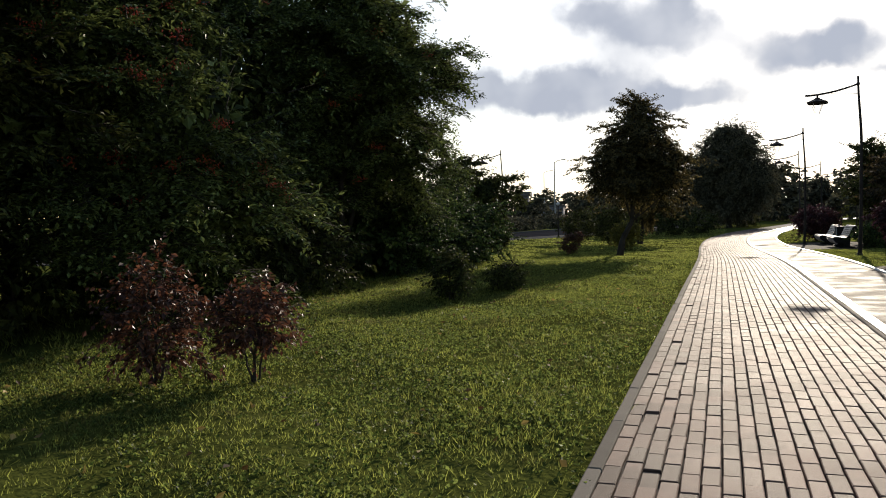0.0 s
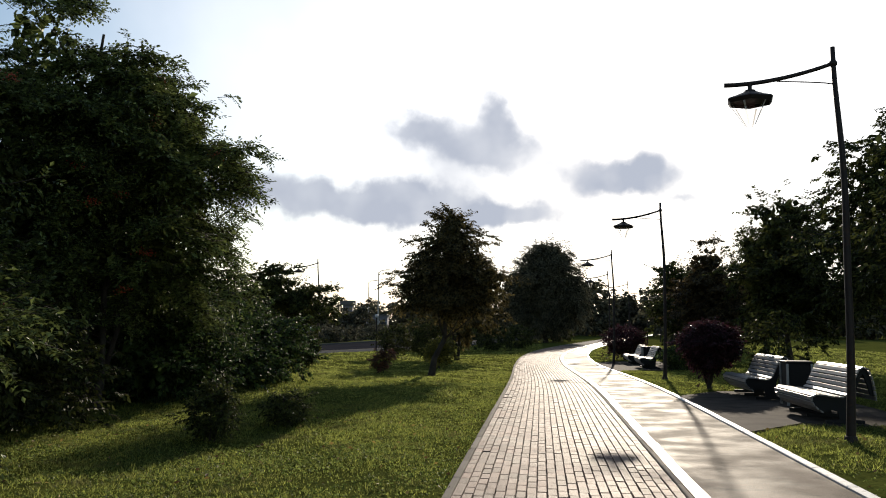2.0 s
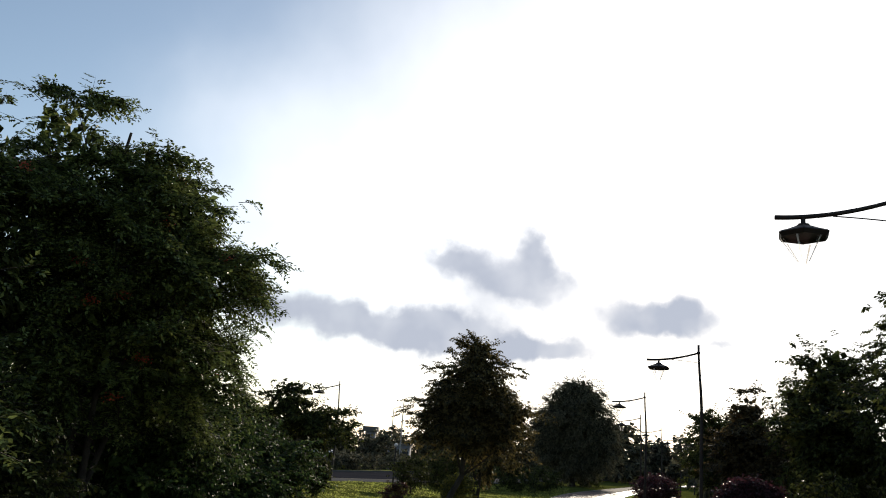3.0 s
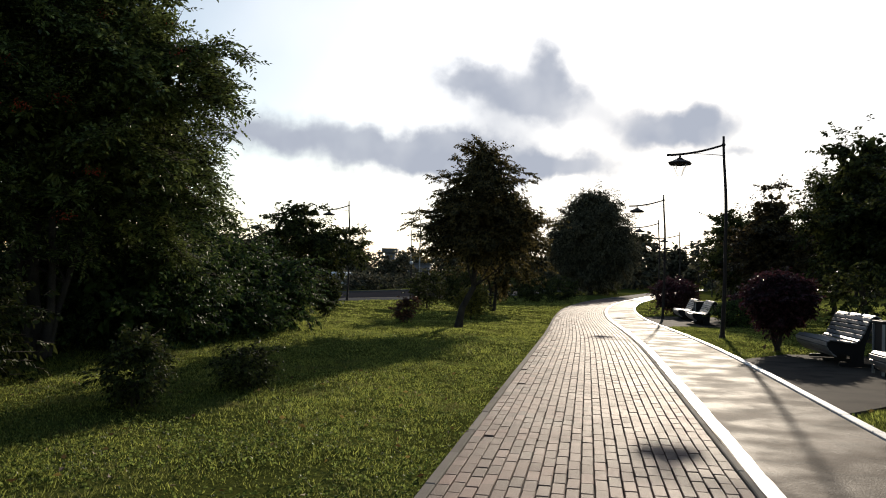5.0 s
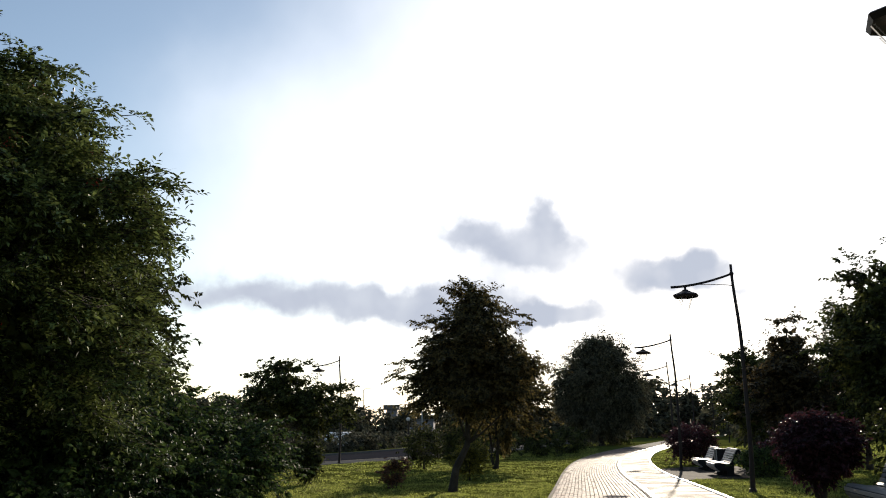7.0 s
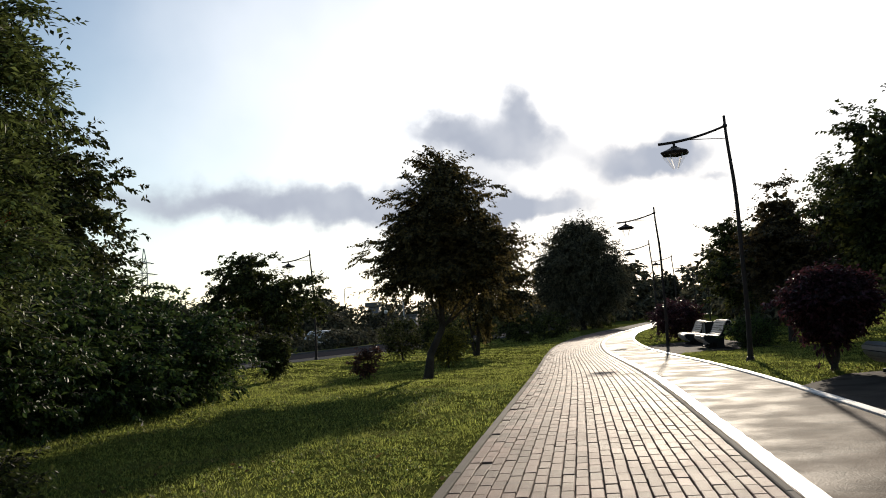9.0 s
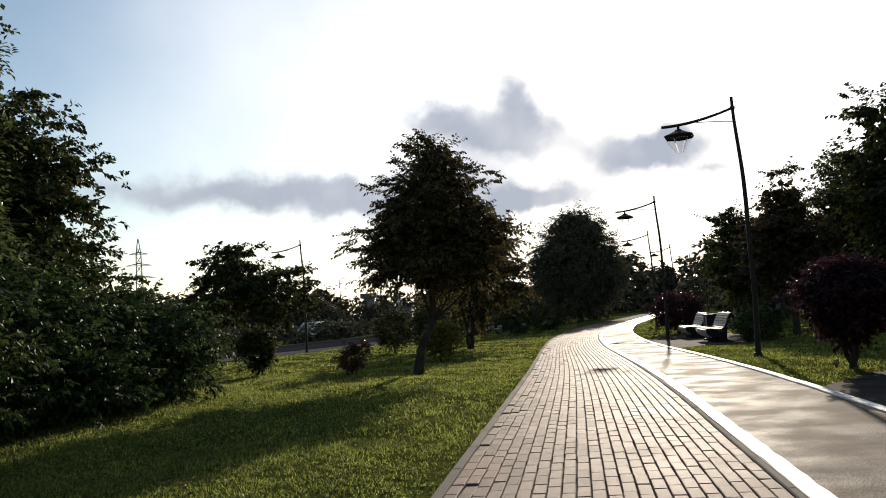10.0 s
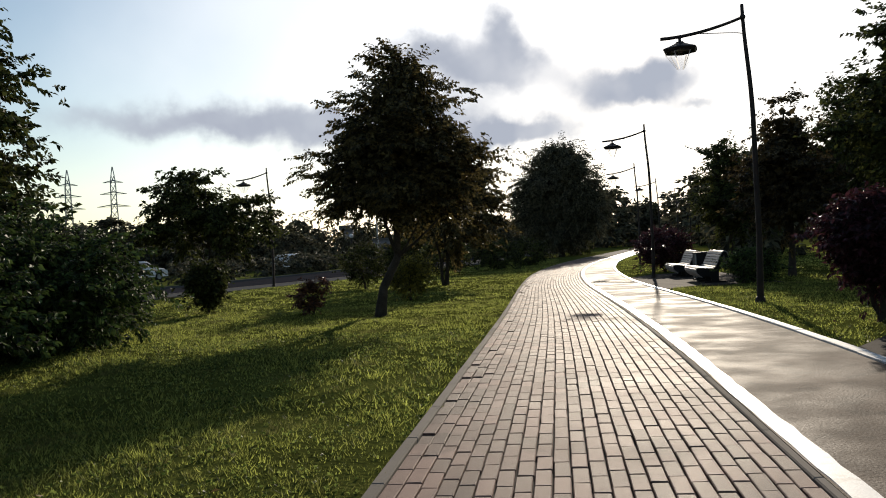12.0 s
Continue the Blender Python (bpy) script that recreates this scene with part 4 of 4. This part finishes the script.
FAR_G = "distant trees"
protos = []
for k, (h, r) in enumerate([(7.0, 3.0), (7.5, 3.6), (6.2, 2.6)]):
    protos.append(plant("background_tree", -60 - 8 * k, 150, 80 + k, [(0, 0, h * 0.55, r, r, h * 0.42), (0.5, 0, h * 0.8, r * 0.6, r * 0.6, h * 0.22), (-0.8, 0.5, h * 0.3, r * 0.95, r * 0.95, h * 0.3)], M_FAR,
                        "dark green tree of the distant belt and unseen rear screen", "tree", stems=((0, 0, h * 0.8, 0.16),), twigs=240, per_twig=6, style="broad", leaf=0.85, twig_len=0.6, shell=0.3, clump=0.25, group=FAR_G, z=-0.2))
rng = np.random.default_rng(4)
spots = []
for a in np.linspace(-42, -17, 12):
    spots.append((a + rng.uniform(-0.5, 0.5), rng.uniform(120, 170), rng.uniform(0.75, 1.1)))
for a in (-20.6, -19.6, -18.7, -17.8, -17.0, -24.0, -22.6, -26.0):
    spots.append((a, rng.uniform(86, 98), rng.uniform(0.5, 0.64)))
for a in (-16.4, -15.5, -14.6, -13.7, -12.8):
    spots.append((a, rng.uniform(104, 116), rng.uniform(0.5, 0.66)))
for a in np.linspace(-37, -22, 13):
    spots.append((a, rng.uniform(96, 112), rng.uniform(0.8, 0.95)))
for a in np.linspace(-13, 0, 12):
    spots.append((a + rng.uniform(-0.5, 0.5), rng.uniform(150, 185), rng.uniform(0.8, 1.0)))
for a in np.linspace(-9.5, -2, 6):
    spots.append((a, rng.uniform(88, 105), rng.uniform(0.5, 0.7)))
for a in np.linspace(1.5, 24, 20):
    spots.append((a + rng.uniform(-0.5, 0.5), rng.uniform(125, 160), rng.uniform(0.95, 1.25)))
for yy in np.arange(58, 116, 7.5):
    spots.append((math.degrees(math.atan2(float(bend(yy)) + 10.0 + rng.uniform(-1, 1.5), yy - 8)), math.hypot(yy - 8, float(bend(yy)) + 10), rng.uniform(0.62, 0.8)))
# unseen trees added at the left rear to cut sky light on the rowans
for a in np.linspace(208, 280, 13):
    spots.append((a + rng.uniform(-2, 2), rng.uniform(19, 26), rng.uniform(1.3, 1.6)))
for a, d, sc in spots:
    x, y = 0.5 + d * math.sin(radians(a)), 8 + d * math.cos(radians(a))
    c = copy_thing(protos[int(rng.integers(0, 3))], pose(x, y, -0.2, 0, 0, float(rng.uniform(0, 360))))
    c.scale = (sc * rng.uniform(0.9, 1.15), sc * rng.uniform(0.9, 1.15), sc)


def far_building(x, y, rz):
    t = thing("pavilion", x, y, -0.2, "low pale lilac building with a small flat-topped tower", "building", rz=rz)
    bm = bmesh.new()
    box(bm, -1.6, 7.0, 0, 6, 0, 3.3)
    part("wall", bm, M_WALLB, t)
    bm = bmesh.new()
    box(bm, -1.9, 7.3, -0.3, 6.3, 3.31, 3.55, 0.03)
    part("roof", bm, M_ROOFB, t)
    bm = bmesh.new()
    box(bm, -1.2, 0.6, -0.6, 1.4, 0, 5.2)
    part("tower", bm, M_WALLB, t)
    bm = bmesh.new()
    box(bm, -1.7, 1.1, -1.1, 1.9, 5.21, 6.0, 0.04)
    part("tower_slab", bm, M_ROOFB, t)
    for k in range(3):
        w = thing("window", 0, 0, 0, "", "")
        w.parent = t
        w.matrix_parent_inverse = Matrix.Identity(4)
        w.location = (1.8 + 1.9 * k, -0.002, 1.0)
        bm = bmesh.new()
        box(bm, -0.05, 1.25, -0.05, 0.04, -0.05, 1.45)
        part("frame", bm, M_SIGN, w)
        bm = bmesh.new()
        box(bm, 0.03, 1.17, -0.06, 0.03, 0.03, 1.37)
        part("pane", bm, M_PANE, w)
    return t


far_building(-30.6, 134.0, 8.0).scale = (0.88, 0.88, 0.92)


def pylon(x, y, h, rz):
    """Lattice power pylon: four legs, bracing and three cross arms."""
    t = thing("power_pylon", x, y, -0.2, "tall grey lattice power pylon in the distance", "pylon", "power pylons", rz=rz)
    half = lambda z: np.interp(z, [0, h * 0.62, h * 0.86, h], [h * 0.055, h * 0.026, h * 0.022, 0.05])
    levels = np.linspace(0, h, 13)
    corners = [(-1, -1), (1, -1), (1, 1), (-1, 1)]
    for cx, cy in corners:
        pts = [(cx * half(z), cy * half(z), z) for z in levels]
        v, q = tube_arrays(pts, np.full(len(pts), 0.08), 4)
        child("leg", mesh_from("leg", v, q, M_STEEL), t)
    items = []
    for z0, z1 in zip(levels[:-1], levels[1:]):
        for k in range(4):
            a, b = corners[k], corners[(k + 1) % 4]
            for p, q in ((a, b), (b, a)):
                items.append(tube_arrays([(p[0] * half(z0), p[1] * half(z0), z0), (q[0] * half(z1), q[1] * half(z1), z1)], [0.05, 0.05], 3))
    v, q = join_arrays(items)
    tagged(child("bracing", mesh_from("bracing", v, q, M_STEEL), t), kind="stuff")
    for f, wdt in ((0.62, 0.15), (0.74, 0.12), (0.85, 0.09)):
        v, q = join_arrays([tube_arrays([(-h * wdt, 0, h * f), (0, 0, h * f + 0.5), (h * wdt, 0, h * f)], [0.05, 0.14, 0.05], 4),
                            tube_arrays([(-h * wdt, 0, h * f), (h * wdt, 0, h * f)], [0.06, 0.06], 4)])
        child("cross_arm", mesh_from("cross_arm", v, q, M_STEEL), t)
    return t


p0 = pylon(-97.6, 186.0, 23.6, 25.0)
copy_thing(p0, pose(-108.6, 186.0, -0.2, 0, 0, 25.0))


def post_lamp(x, y):
    t = thing("post_lamp", x, y, -0.12, "thin dark post with a small pale globe lamp", "lamp")
    v, q = tube_arrays([(0, 0, 0), (0, 0, 1.0), (0, 0, 2.1)], [0.05, 0.045, 0.04], 8)
    child("post", mesh_from("post", v, q, M_IRON, True), t)
    bm = bmesh.new()
    bmesh.ops.create_uvsphere(bm, u_segments=12, v_segments=8, radius=0.11, matrix=Matrix.Translation((0, 0, 2.18)))
    part("globe", bm, M_SIGN, t, "pale globe", smooth=True)


post_lamp(-9.95, 53.1)


def mast_light(x, y, h):
    t = thing("street_light", x, y, -0.1, "tall thin street light beyond the road", "street light", "far street lights")
    v, q = tube_arrays([(0, 0, 0), (0, 0, h * 0.5), (0, 0, h)], [0.11, 0.09, 0.06], 8)
    child("mast", mesh_from("mast", v, q, M_STEEL, True), t)
    v, q = tube_arrays([(0, 0, h), (0.5, -0.3, h + 0.25), (1.2, -0.7, h + 0.3)], [0.05, 0.045, 0.04], 6)
    child("bracket", mesh_from("bracket", v, q, M_STEEL, True), t)
    bm = bmesh.new()
    box(bm, 1.1, 1.7, -0.98, -0.72, h + 0.24, h + 0.36, 0.03)
    part("lantern", bm, M_STEEL, t)
    return t


ml = mast_light(-28.3, 138.0, 8.6)
for mx, my in [(-21.5, 112.0), (-24.0, 165.0), (-40.0, 150.0)]:
    copy_thing(ml, pose(mx, my, -0.1))


def parked_car(x, y, rz, paint, label):
    """A plain hatchback: body, cabin, glazing, wheels, lamps."""
    t = thing("parked_car", x, y, -0.05, label, "car", "cars parked beyond the road", rz=rz)
    bm = bmesh.new()
    side = [(-2.1, 0.30), (-2.12, 0.62), (-2.02, 0.86), (-1.75, 0.93), (-1.35, 1.36), (-1.1, 1.43), (0.25, 1.44), (0.55, 1.36), (1.1, 0.96), (1.85, 0.84), (2.1, 0.66), (2.12, 0.30)]
    rows = []
    for yy, k in ((-0.86, 0.0), (-0.80, 1.0), (0.80, 1.0), (0.86, 0.0)):
        rows.append([bm.verts.new((px, yy * (0.86 if pz > 1.0 else 1.0), pz if k or pz < 0.7 else pz - 0.04)) for px, pz in side])
    for r0, r1 in zip(rows, rows[1:]):
        for k in range(len(side) - 1):
            bm.faces.new((r0[k], r0[k + 1], r1[k + 1], r1[k]))
    bm.faces.new(rows[0])
    bm.faces.new(rows[-1][::-1])
    bm.faces.new([r[-1] for r in rows] + [r[0] for r in rows[::-1]])
    bmesh.ops.recalc_face_normals(bm, faces=bm.faces)
    part("body", bm, paint, t, smooth=False)
    for sy in (-1, 1):
        bm = bmesh.new()
        box(bm, -1.25, -0.42, sy * 0.735 - 0.03, sy * 0.735 + 0.03, 0.98, 1.34, 0.01)
        part("side_window", bm, M_PANE, t, "dark side window")
        bm = bmesh.new()
        box(bm, -0.34, 0.55, sy * 0.735 - 0.03, sy * 0.735 + 0.03, 0.98, 1.32, 0.01)
        part("side_window", bm, M_PANE, t, "dark side window")
        for wx in (-1.3, 1.3):
            bm = bmesh.new()
            bmesh.ops.create_cone(bm, cap_ends=True, segments=20, radius1=0.31, radius2=0.31, depth=0.2, matrix=Matrix.Translation((wx, sy * 0.78, 0.31)) @ Matrix.Rotation(math.pi / 2, 4, "X"))
            w = part("wheel", bm, M_FRAME, t, "black tyre")
            bm = bmesh.new()
            bmesh.ops.create_cone(bm, cap_ends=True, segments=14, radius1=0.18, radius2=0.18, depth=0.03, matrix=Matrix.Translation((wx, sy * 0.89, 0.31)) @ Matrix.Rotation(math.pi / 2, 4, "X"))
            part("rim", bm, M_STEEL, w, "grey rim")
        for lx in (-2.08, 2.06):
            bm = bmesh.new()
            box(bm, lx - 0.06, lx + 0.06, sy * 0.62 - 0.16, sy * 0.62 + 0.16, 0.60, 0.74, 0.02)
            part("lamp", bm, M_SIGN, t)
    return t


M_CARW = material("white_car_paint", (0.62, 0.62, 0.64), 0.3, 0.08, 2, 30, 0, coat=0.5)
M_CARG = material("grey_car_paint", (0.16, 0.17, 0.19), 0.3, 0.1, 2, 30, 0, coat=0.5)
parked_car(-29.0, 66.5, 66.0, M_CARW, "white parked hatchback beyond the road")
parked_car(-33.0, 60.0, 66.0, M_CARG, "grey parked hatchback beyond the road")
parked_car(-23.4, 84.0, 78.0, M_CARW, "white parked hatchback near a hedge")

# undergrowth behind the rear trees
for k, (bx, by, rr) in enumerate([(-5.6, 55.0, 1.3), (-2.9, 60.0, 1.2), (-7.6, 58.0, 1.5), (-1.5, 66.0, 1.2), (-4.6, 70.0, 1.6), (2.4, 93.0, 1.2), (-10.4, 3.6, 1.5), (-10.6, 7.4, 1.6), (-9.6, 0.6, 1.5), (-11.5, 15.6, 1.6), (-12.3, 27.0, 1.5), (-9.0, 8.6, 1.3)]):
    plant("round_shrub", bx, by, 100 + k, [(0, 0, rr * 0.7, rr, rr, rr * 0.65)], M_DARKL, "dark shrub under the trees", "shrub", stems=((0, 0, rr, 0.03),), twigs=500, per_twig=6, style="broad", leaf=0.16, twig_len=0.3, clump=0.4, group="undergrowth")


# ---- lawn cover ----
def lawn_spots(rng, x0, x1, y0, y1, density, clump):
    n = int((x1 - x0) * (y1 - y0) * density)
    x, y = rng.uniform(x0, x1, n), rng.uniform(y0, y1, n)
    u = x - bend(y)
    keep = (u < -0.535 + 0.03 * np.sin(y * 5.3) * np.sin(y * 2.1)) | (u > 3.28)
    keep &= ~in_bay(u, y)
    keep &= x > road_edge(y) + 0.04
    thick = 0.5 + 0.5 * np.sin(x * 2.1 + 1.3 * np.sin(y * 1.7)) * np.sin(y * 2.4 + 1.1 * np.sin(x * 1.9))
    keep &= rng.uniform(0, 1, n) < (1 - clump) + clump * thick
    x, y = x[keep], y[keep]
    return np.stack([x, y, ground_z(x, y) - 0.004], -1)


def blades(rng, tufts, per, height, width, spread):
    """Tufts of blades that fan out from their middle; each blade tapers to a point."""
    m = len(tufts)
    tx, ty = tufts[:, 0], tufts[:, 1]
    lush = 0.5 + 0.5 * np.sin(tx * 1.15 + 1.7 * np.sin(ty * 0.63)) * np.sin(ty * 0.9 + 1.4 * np.sin(tx * 0.8 + 1))
    grow = np.repeat(rng.uniform(0.5, 1.2, m) * (0.8 + 0.6 * lush ** 2) * np.where(rng.uniform(0, 1, m) < 0.06, 1.8, 1.0), per)
    p = np.repeat(tufts, per, 0)
    n = len(p)
    out = rng.normal(size=(n, 2))
    p = p + np.concatenate([out * spread, np.zeros((n, 1))], -1)
    a = rng.uniform(0, 2 * math.pi, n)
    s = np.stack([np.cos(a), np.sin(a), a * 0], -1) * (width * rng.uniform(0.6, 1.4, n) / 2)[:, None]
    h = height * grow * rng.uniform(0.4, 1.25, n)
    lean = (out * 0.35 + rng.normal(size=(n, 2)) * 0.4) * h[:, None]
    tip = p + np.concatenate([lean, h[:, None]], -1)
    v = np.stack([p + s, tip, p - s], 1).reshape(-1, 3)
    return v, np.arange(n * 3).reshape(-1, 3)


rng = np.random.default_rng(9)
sets = []
for x0, x1, y0, y1, dens, per, hh, ww, sp in [(-6.5, -0.4, 1.5, 9, 330, 10, 0.040, 0.0062, 0.024), (-7.5, -0.4, 9, 18, 340, 10, 0.038, 0.007, 0.027),
                                             (-13.4, -0.4, 18, 32, 110, 9, 0.045, 0.013, 0.04), (-13.4, 0.4, 32, 80, 24, 8, 0.05, 0.026, 0.06),
                                             (3.2, 7, 11, 18, 200, 10, 0.048, 0.008, 0.028), (3.2, 12, 18, 36, 80, 9, 0.046, 0.013, 0.038), (2.8, 24, 36, 80, 14, 7, 0.06, 0.035, 0.08),
                                             (12, 24, 10, 36, 12, 8, 0.10, 0.04, 0.08), (-13.4, -6.5, -4, 18, 30, 9, 0.08, 0.018, 0.04), (-6.5, -0.4, -6, 1.5, 40, 9, 0.06, 0.014, 0.03), (3.2, 9, -6, 8, 30, 9, 0.07, 0.016, 0.04)]:
    sets.append(blades(rng, lawn_spots(rng, x0, x1, y0, y1, dens, 0.5), per, hh, ww, sp))
gv, gf = join_arrays(sets)
tagged(new("grass", mesh_from("grass", gv, gf, M_GRASS)), "short uneven green grass blades of the lawn", "grass", kind="stuff")

cl = np.concatenate([lawn_spots(rng, -6.5, -0.4, 1.5, 12, 560, 0.97), lawn_spots(rng, -8, -0.4, 12, 24, 200, 0.95), lawn_spots(rng, 3.2, 8, 9, 30, 90, 0.9)])
cl[:, 2] += rng.uniform(0.012, 0.042, len(cl))
v, f = leaf_quads(rng, np.repeat(cl, 3, 0), np.concatenate([rng.normal(size=(len(cl) * 3, 2)), rng.uniform(0.1, 1.2, (len(cl) * 3, 1))], -1), 0.022, 0.020)
tagged(new("clover", mesh_from("clover", v, f, M_CLOVER)), "small clover leaves growing in the grass", "clover", kind="stuff")
dl = np.concatenate([lawn_spots(rng, -6.5, -0.45, 1.5, 16, 4, 0.3), lawn_spots(rng, 3.25, 6, 9, 24, 4, 0.3)])
dl[:, 2] += 0.05
v, f = leaf_quads(rng, dl, rng.normal(size=dl.shape) * np.array([1, 1, 0.3]), 0.06, 0.035)
tagged(new("fallen_leaves", mesh_from("fallen_leaves", v, f, M_DRY)), "scattered dry brown leaves on the grass", "leaves", kind="stuff")


# ---- pavers and kerb stones ----
def paver_arrays(w, l, h=0.03, b=0.004):
    """A block with bevelled upper edges, its top at z = 0: 12 corners, 9 faces."""
    x, y = w / 2, l / 2
    v = [(-x, -y, -h), (x, -y, -h), (x, y, -h), (-x, y, -h), (-x, -y, -b), (x, -y, -b), (x, y, -b), (-x, y, -b),
         (-x + b, -y + b, 0), (x - b, -y + b, 0), (x - b, y - b, 0), (-x + b, y - b, 0)]
    f = [(8, 9, 10, 11)]
    for k in range(4):
        m = (k + 1) % 4
        f += [(k, m, 4 + m, 4 + k), (4 + k, 4 + m, 8 + m, 8 + k)]
    return np.array(v, float), np.array(f)


def fall(x, y):
    """The slope of the ground along the path, in degrees."""
    return math.degrees(math.atan(float(sag(x, y + 0.3) - sag(x, y - 0.3)) / 0.6))


COLS = 22
PITCH = (RIGHT - LEFT) / COLS
LENGTHS = (0.285, 0.285, 0.285, 0.285, 0.275)
rng = np.random.default_rng(21)
shapes = {l: paver_arrays(PITCH - 0.008, l - 0.010, 0.03, 0.005) for l in set(LENGTHS)}
meshes = {l: mesh_from("brick", *shapes[l], M_BRICK) for l in shapes}
rest, singles = [], 0
for c in range(COLS):
    y = -5.0 + 0.1425 * (c % 2) + rng.uniform(0, 0.05)
    u = LEFT + (c + 0.5) * PITCH
    while y < 75:
        l = LENGTHS[int(rng.integers(0, 5))]
        yc = y + l / 2
        slope = float(bend(yc + 0.3) - bend(yc - 0.3)) / 0.6
        m = pose(u + float(bend(yc)) + rng.normal() * 0.0012, yc, rng.normal() * 0.0013 - 0.001 + float(sag(u, yc)), rng.normal() * 0.4 + fall(u, yc), rng.normal() * 0.7, math.degrees(-slope) + rng.normal() * 0.5)
        if c < 3 and rng.uniform() < 0.08:
            m = Matrix.Translation((0, 0, -0.011)) @ m
        if 3.75 < yc < 7.55 and singles < 300:
            o = child("brick", meshes[l], paving)
            o.matrix_world = m
            singles += 1
        else:
            v, f = shapes[l]
            mm = np.array(m)
            rest.append((v @ mm[:3, :3].T + mm[:3, 3], f))
        y += l
v, f = join_arrays(rest)
tagged(child("bricks", mesh_from("bricks", v, f, M_BRICK), paving, "rows of clinker pavers"), kind="stuff")


def kerb(name, u, width, top, y1, mat, label, step=1.0, gap=0.006, bevel=0.008):
    base = strip(name, u - width / 2 + 0.01, u + width / 2 - 0.01, -30, 190, top - 0.012, 0.1, mat, label=label, category="kerb")
    me = mesh_from("kerb_stone", *paver_arrays(width, step - gap, 0.12, bevel), mat)
    y = -2.0
    k = np.random.default_rng(int(width * 1000))
    while y < y1:
        yc = y + step / 2
        slope = float(bend(yc + 0.3) - bend(yc - 0.3)) / 0.6
        o = child("kerb_stone", me, base)
        o.matrix_world = pose(u + float(bend(yc)) + k.normal() * 0.0015, yc, top + k.normal() * 0.0015 + float(sag(u, yc)), fall(u, yc), k.normal() * 0.3, math.degrees(-slope) + k.normal() * 0.1)
        y += step
    return base


kerb("kerb_left", -0.52, 0.075, 0.012, 80, M_KERB, "narrow grey concrete kerb edging the lawn")
kerb("kerb_divider", 1.629, 0.052, 0.008, 80, M_KERB, "narrow grey concrete kerb between brick path and cycle lane")
kerb("kerb_right", 3.21, 0.105, 0.03, 80, M_WHITE, "white-painted kerb along the cycle lane")
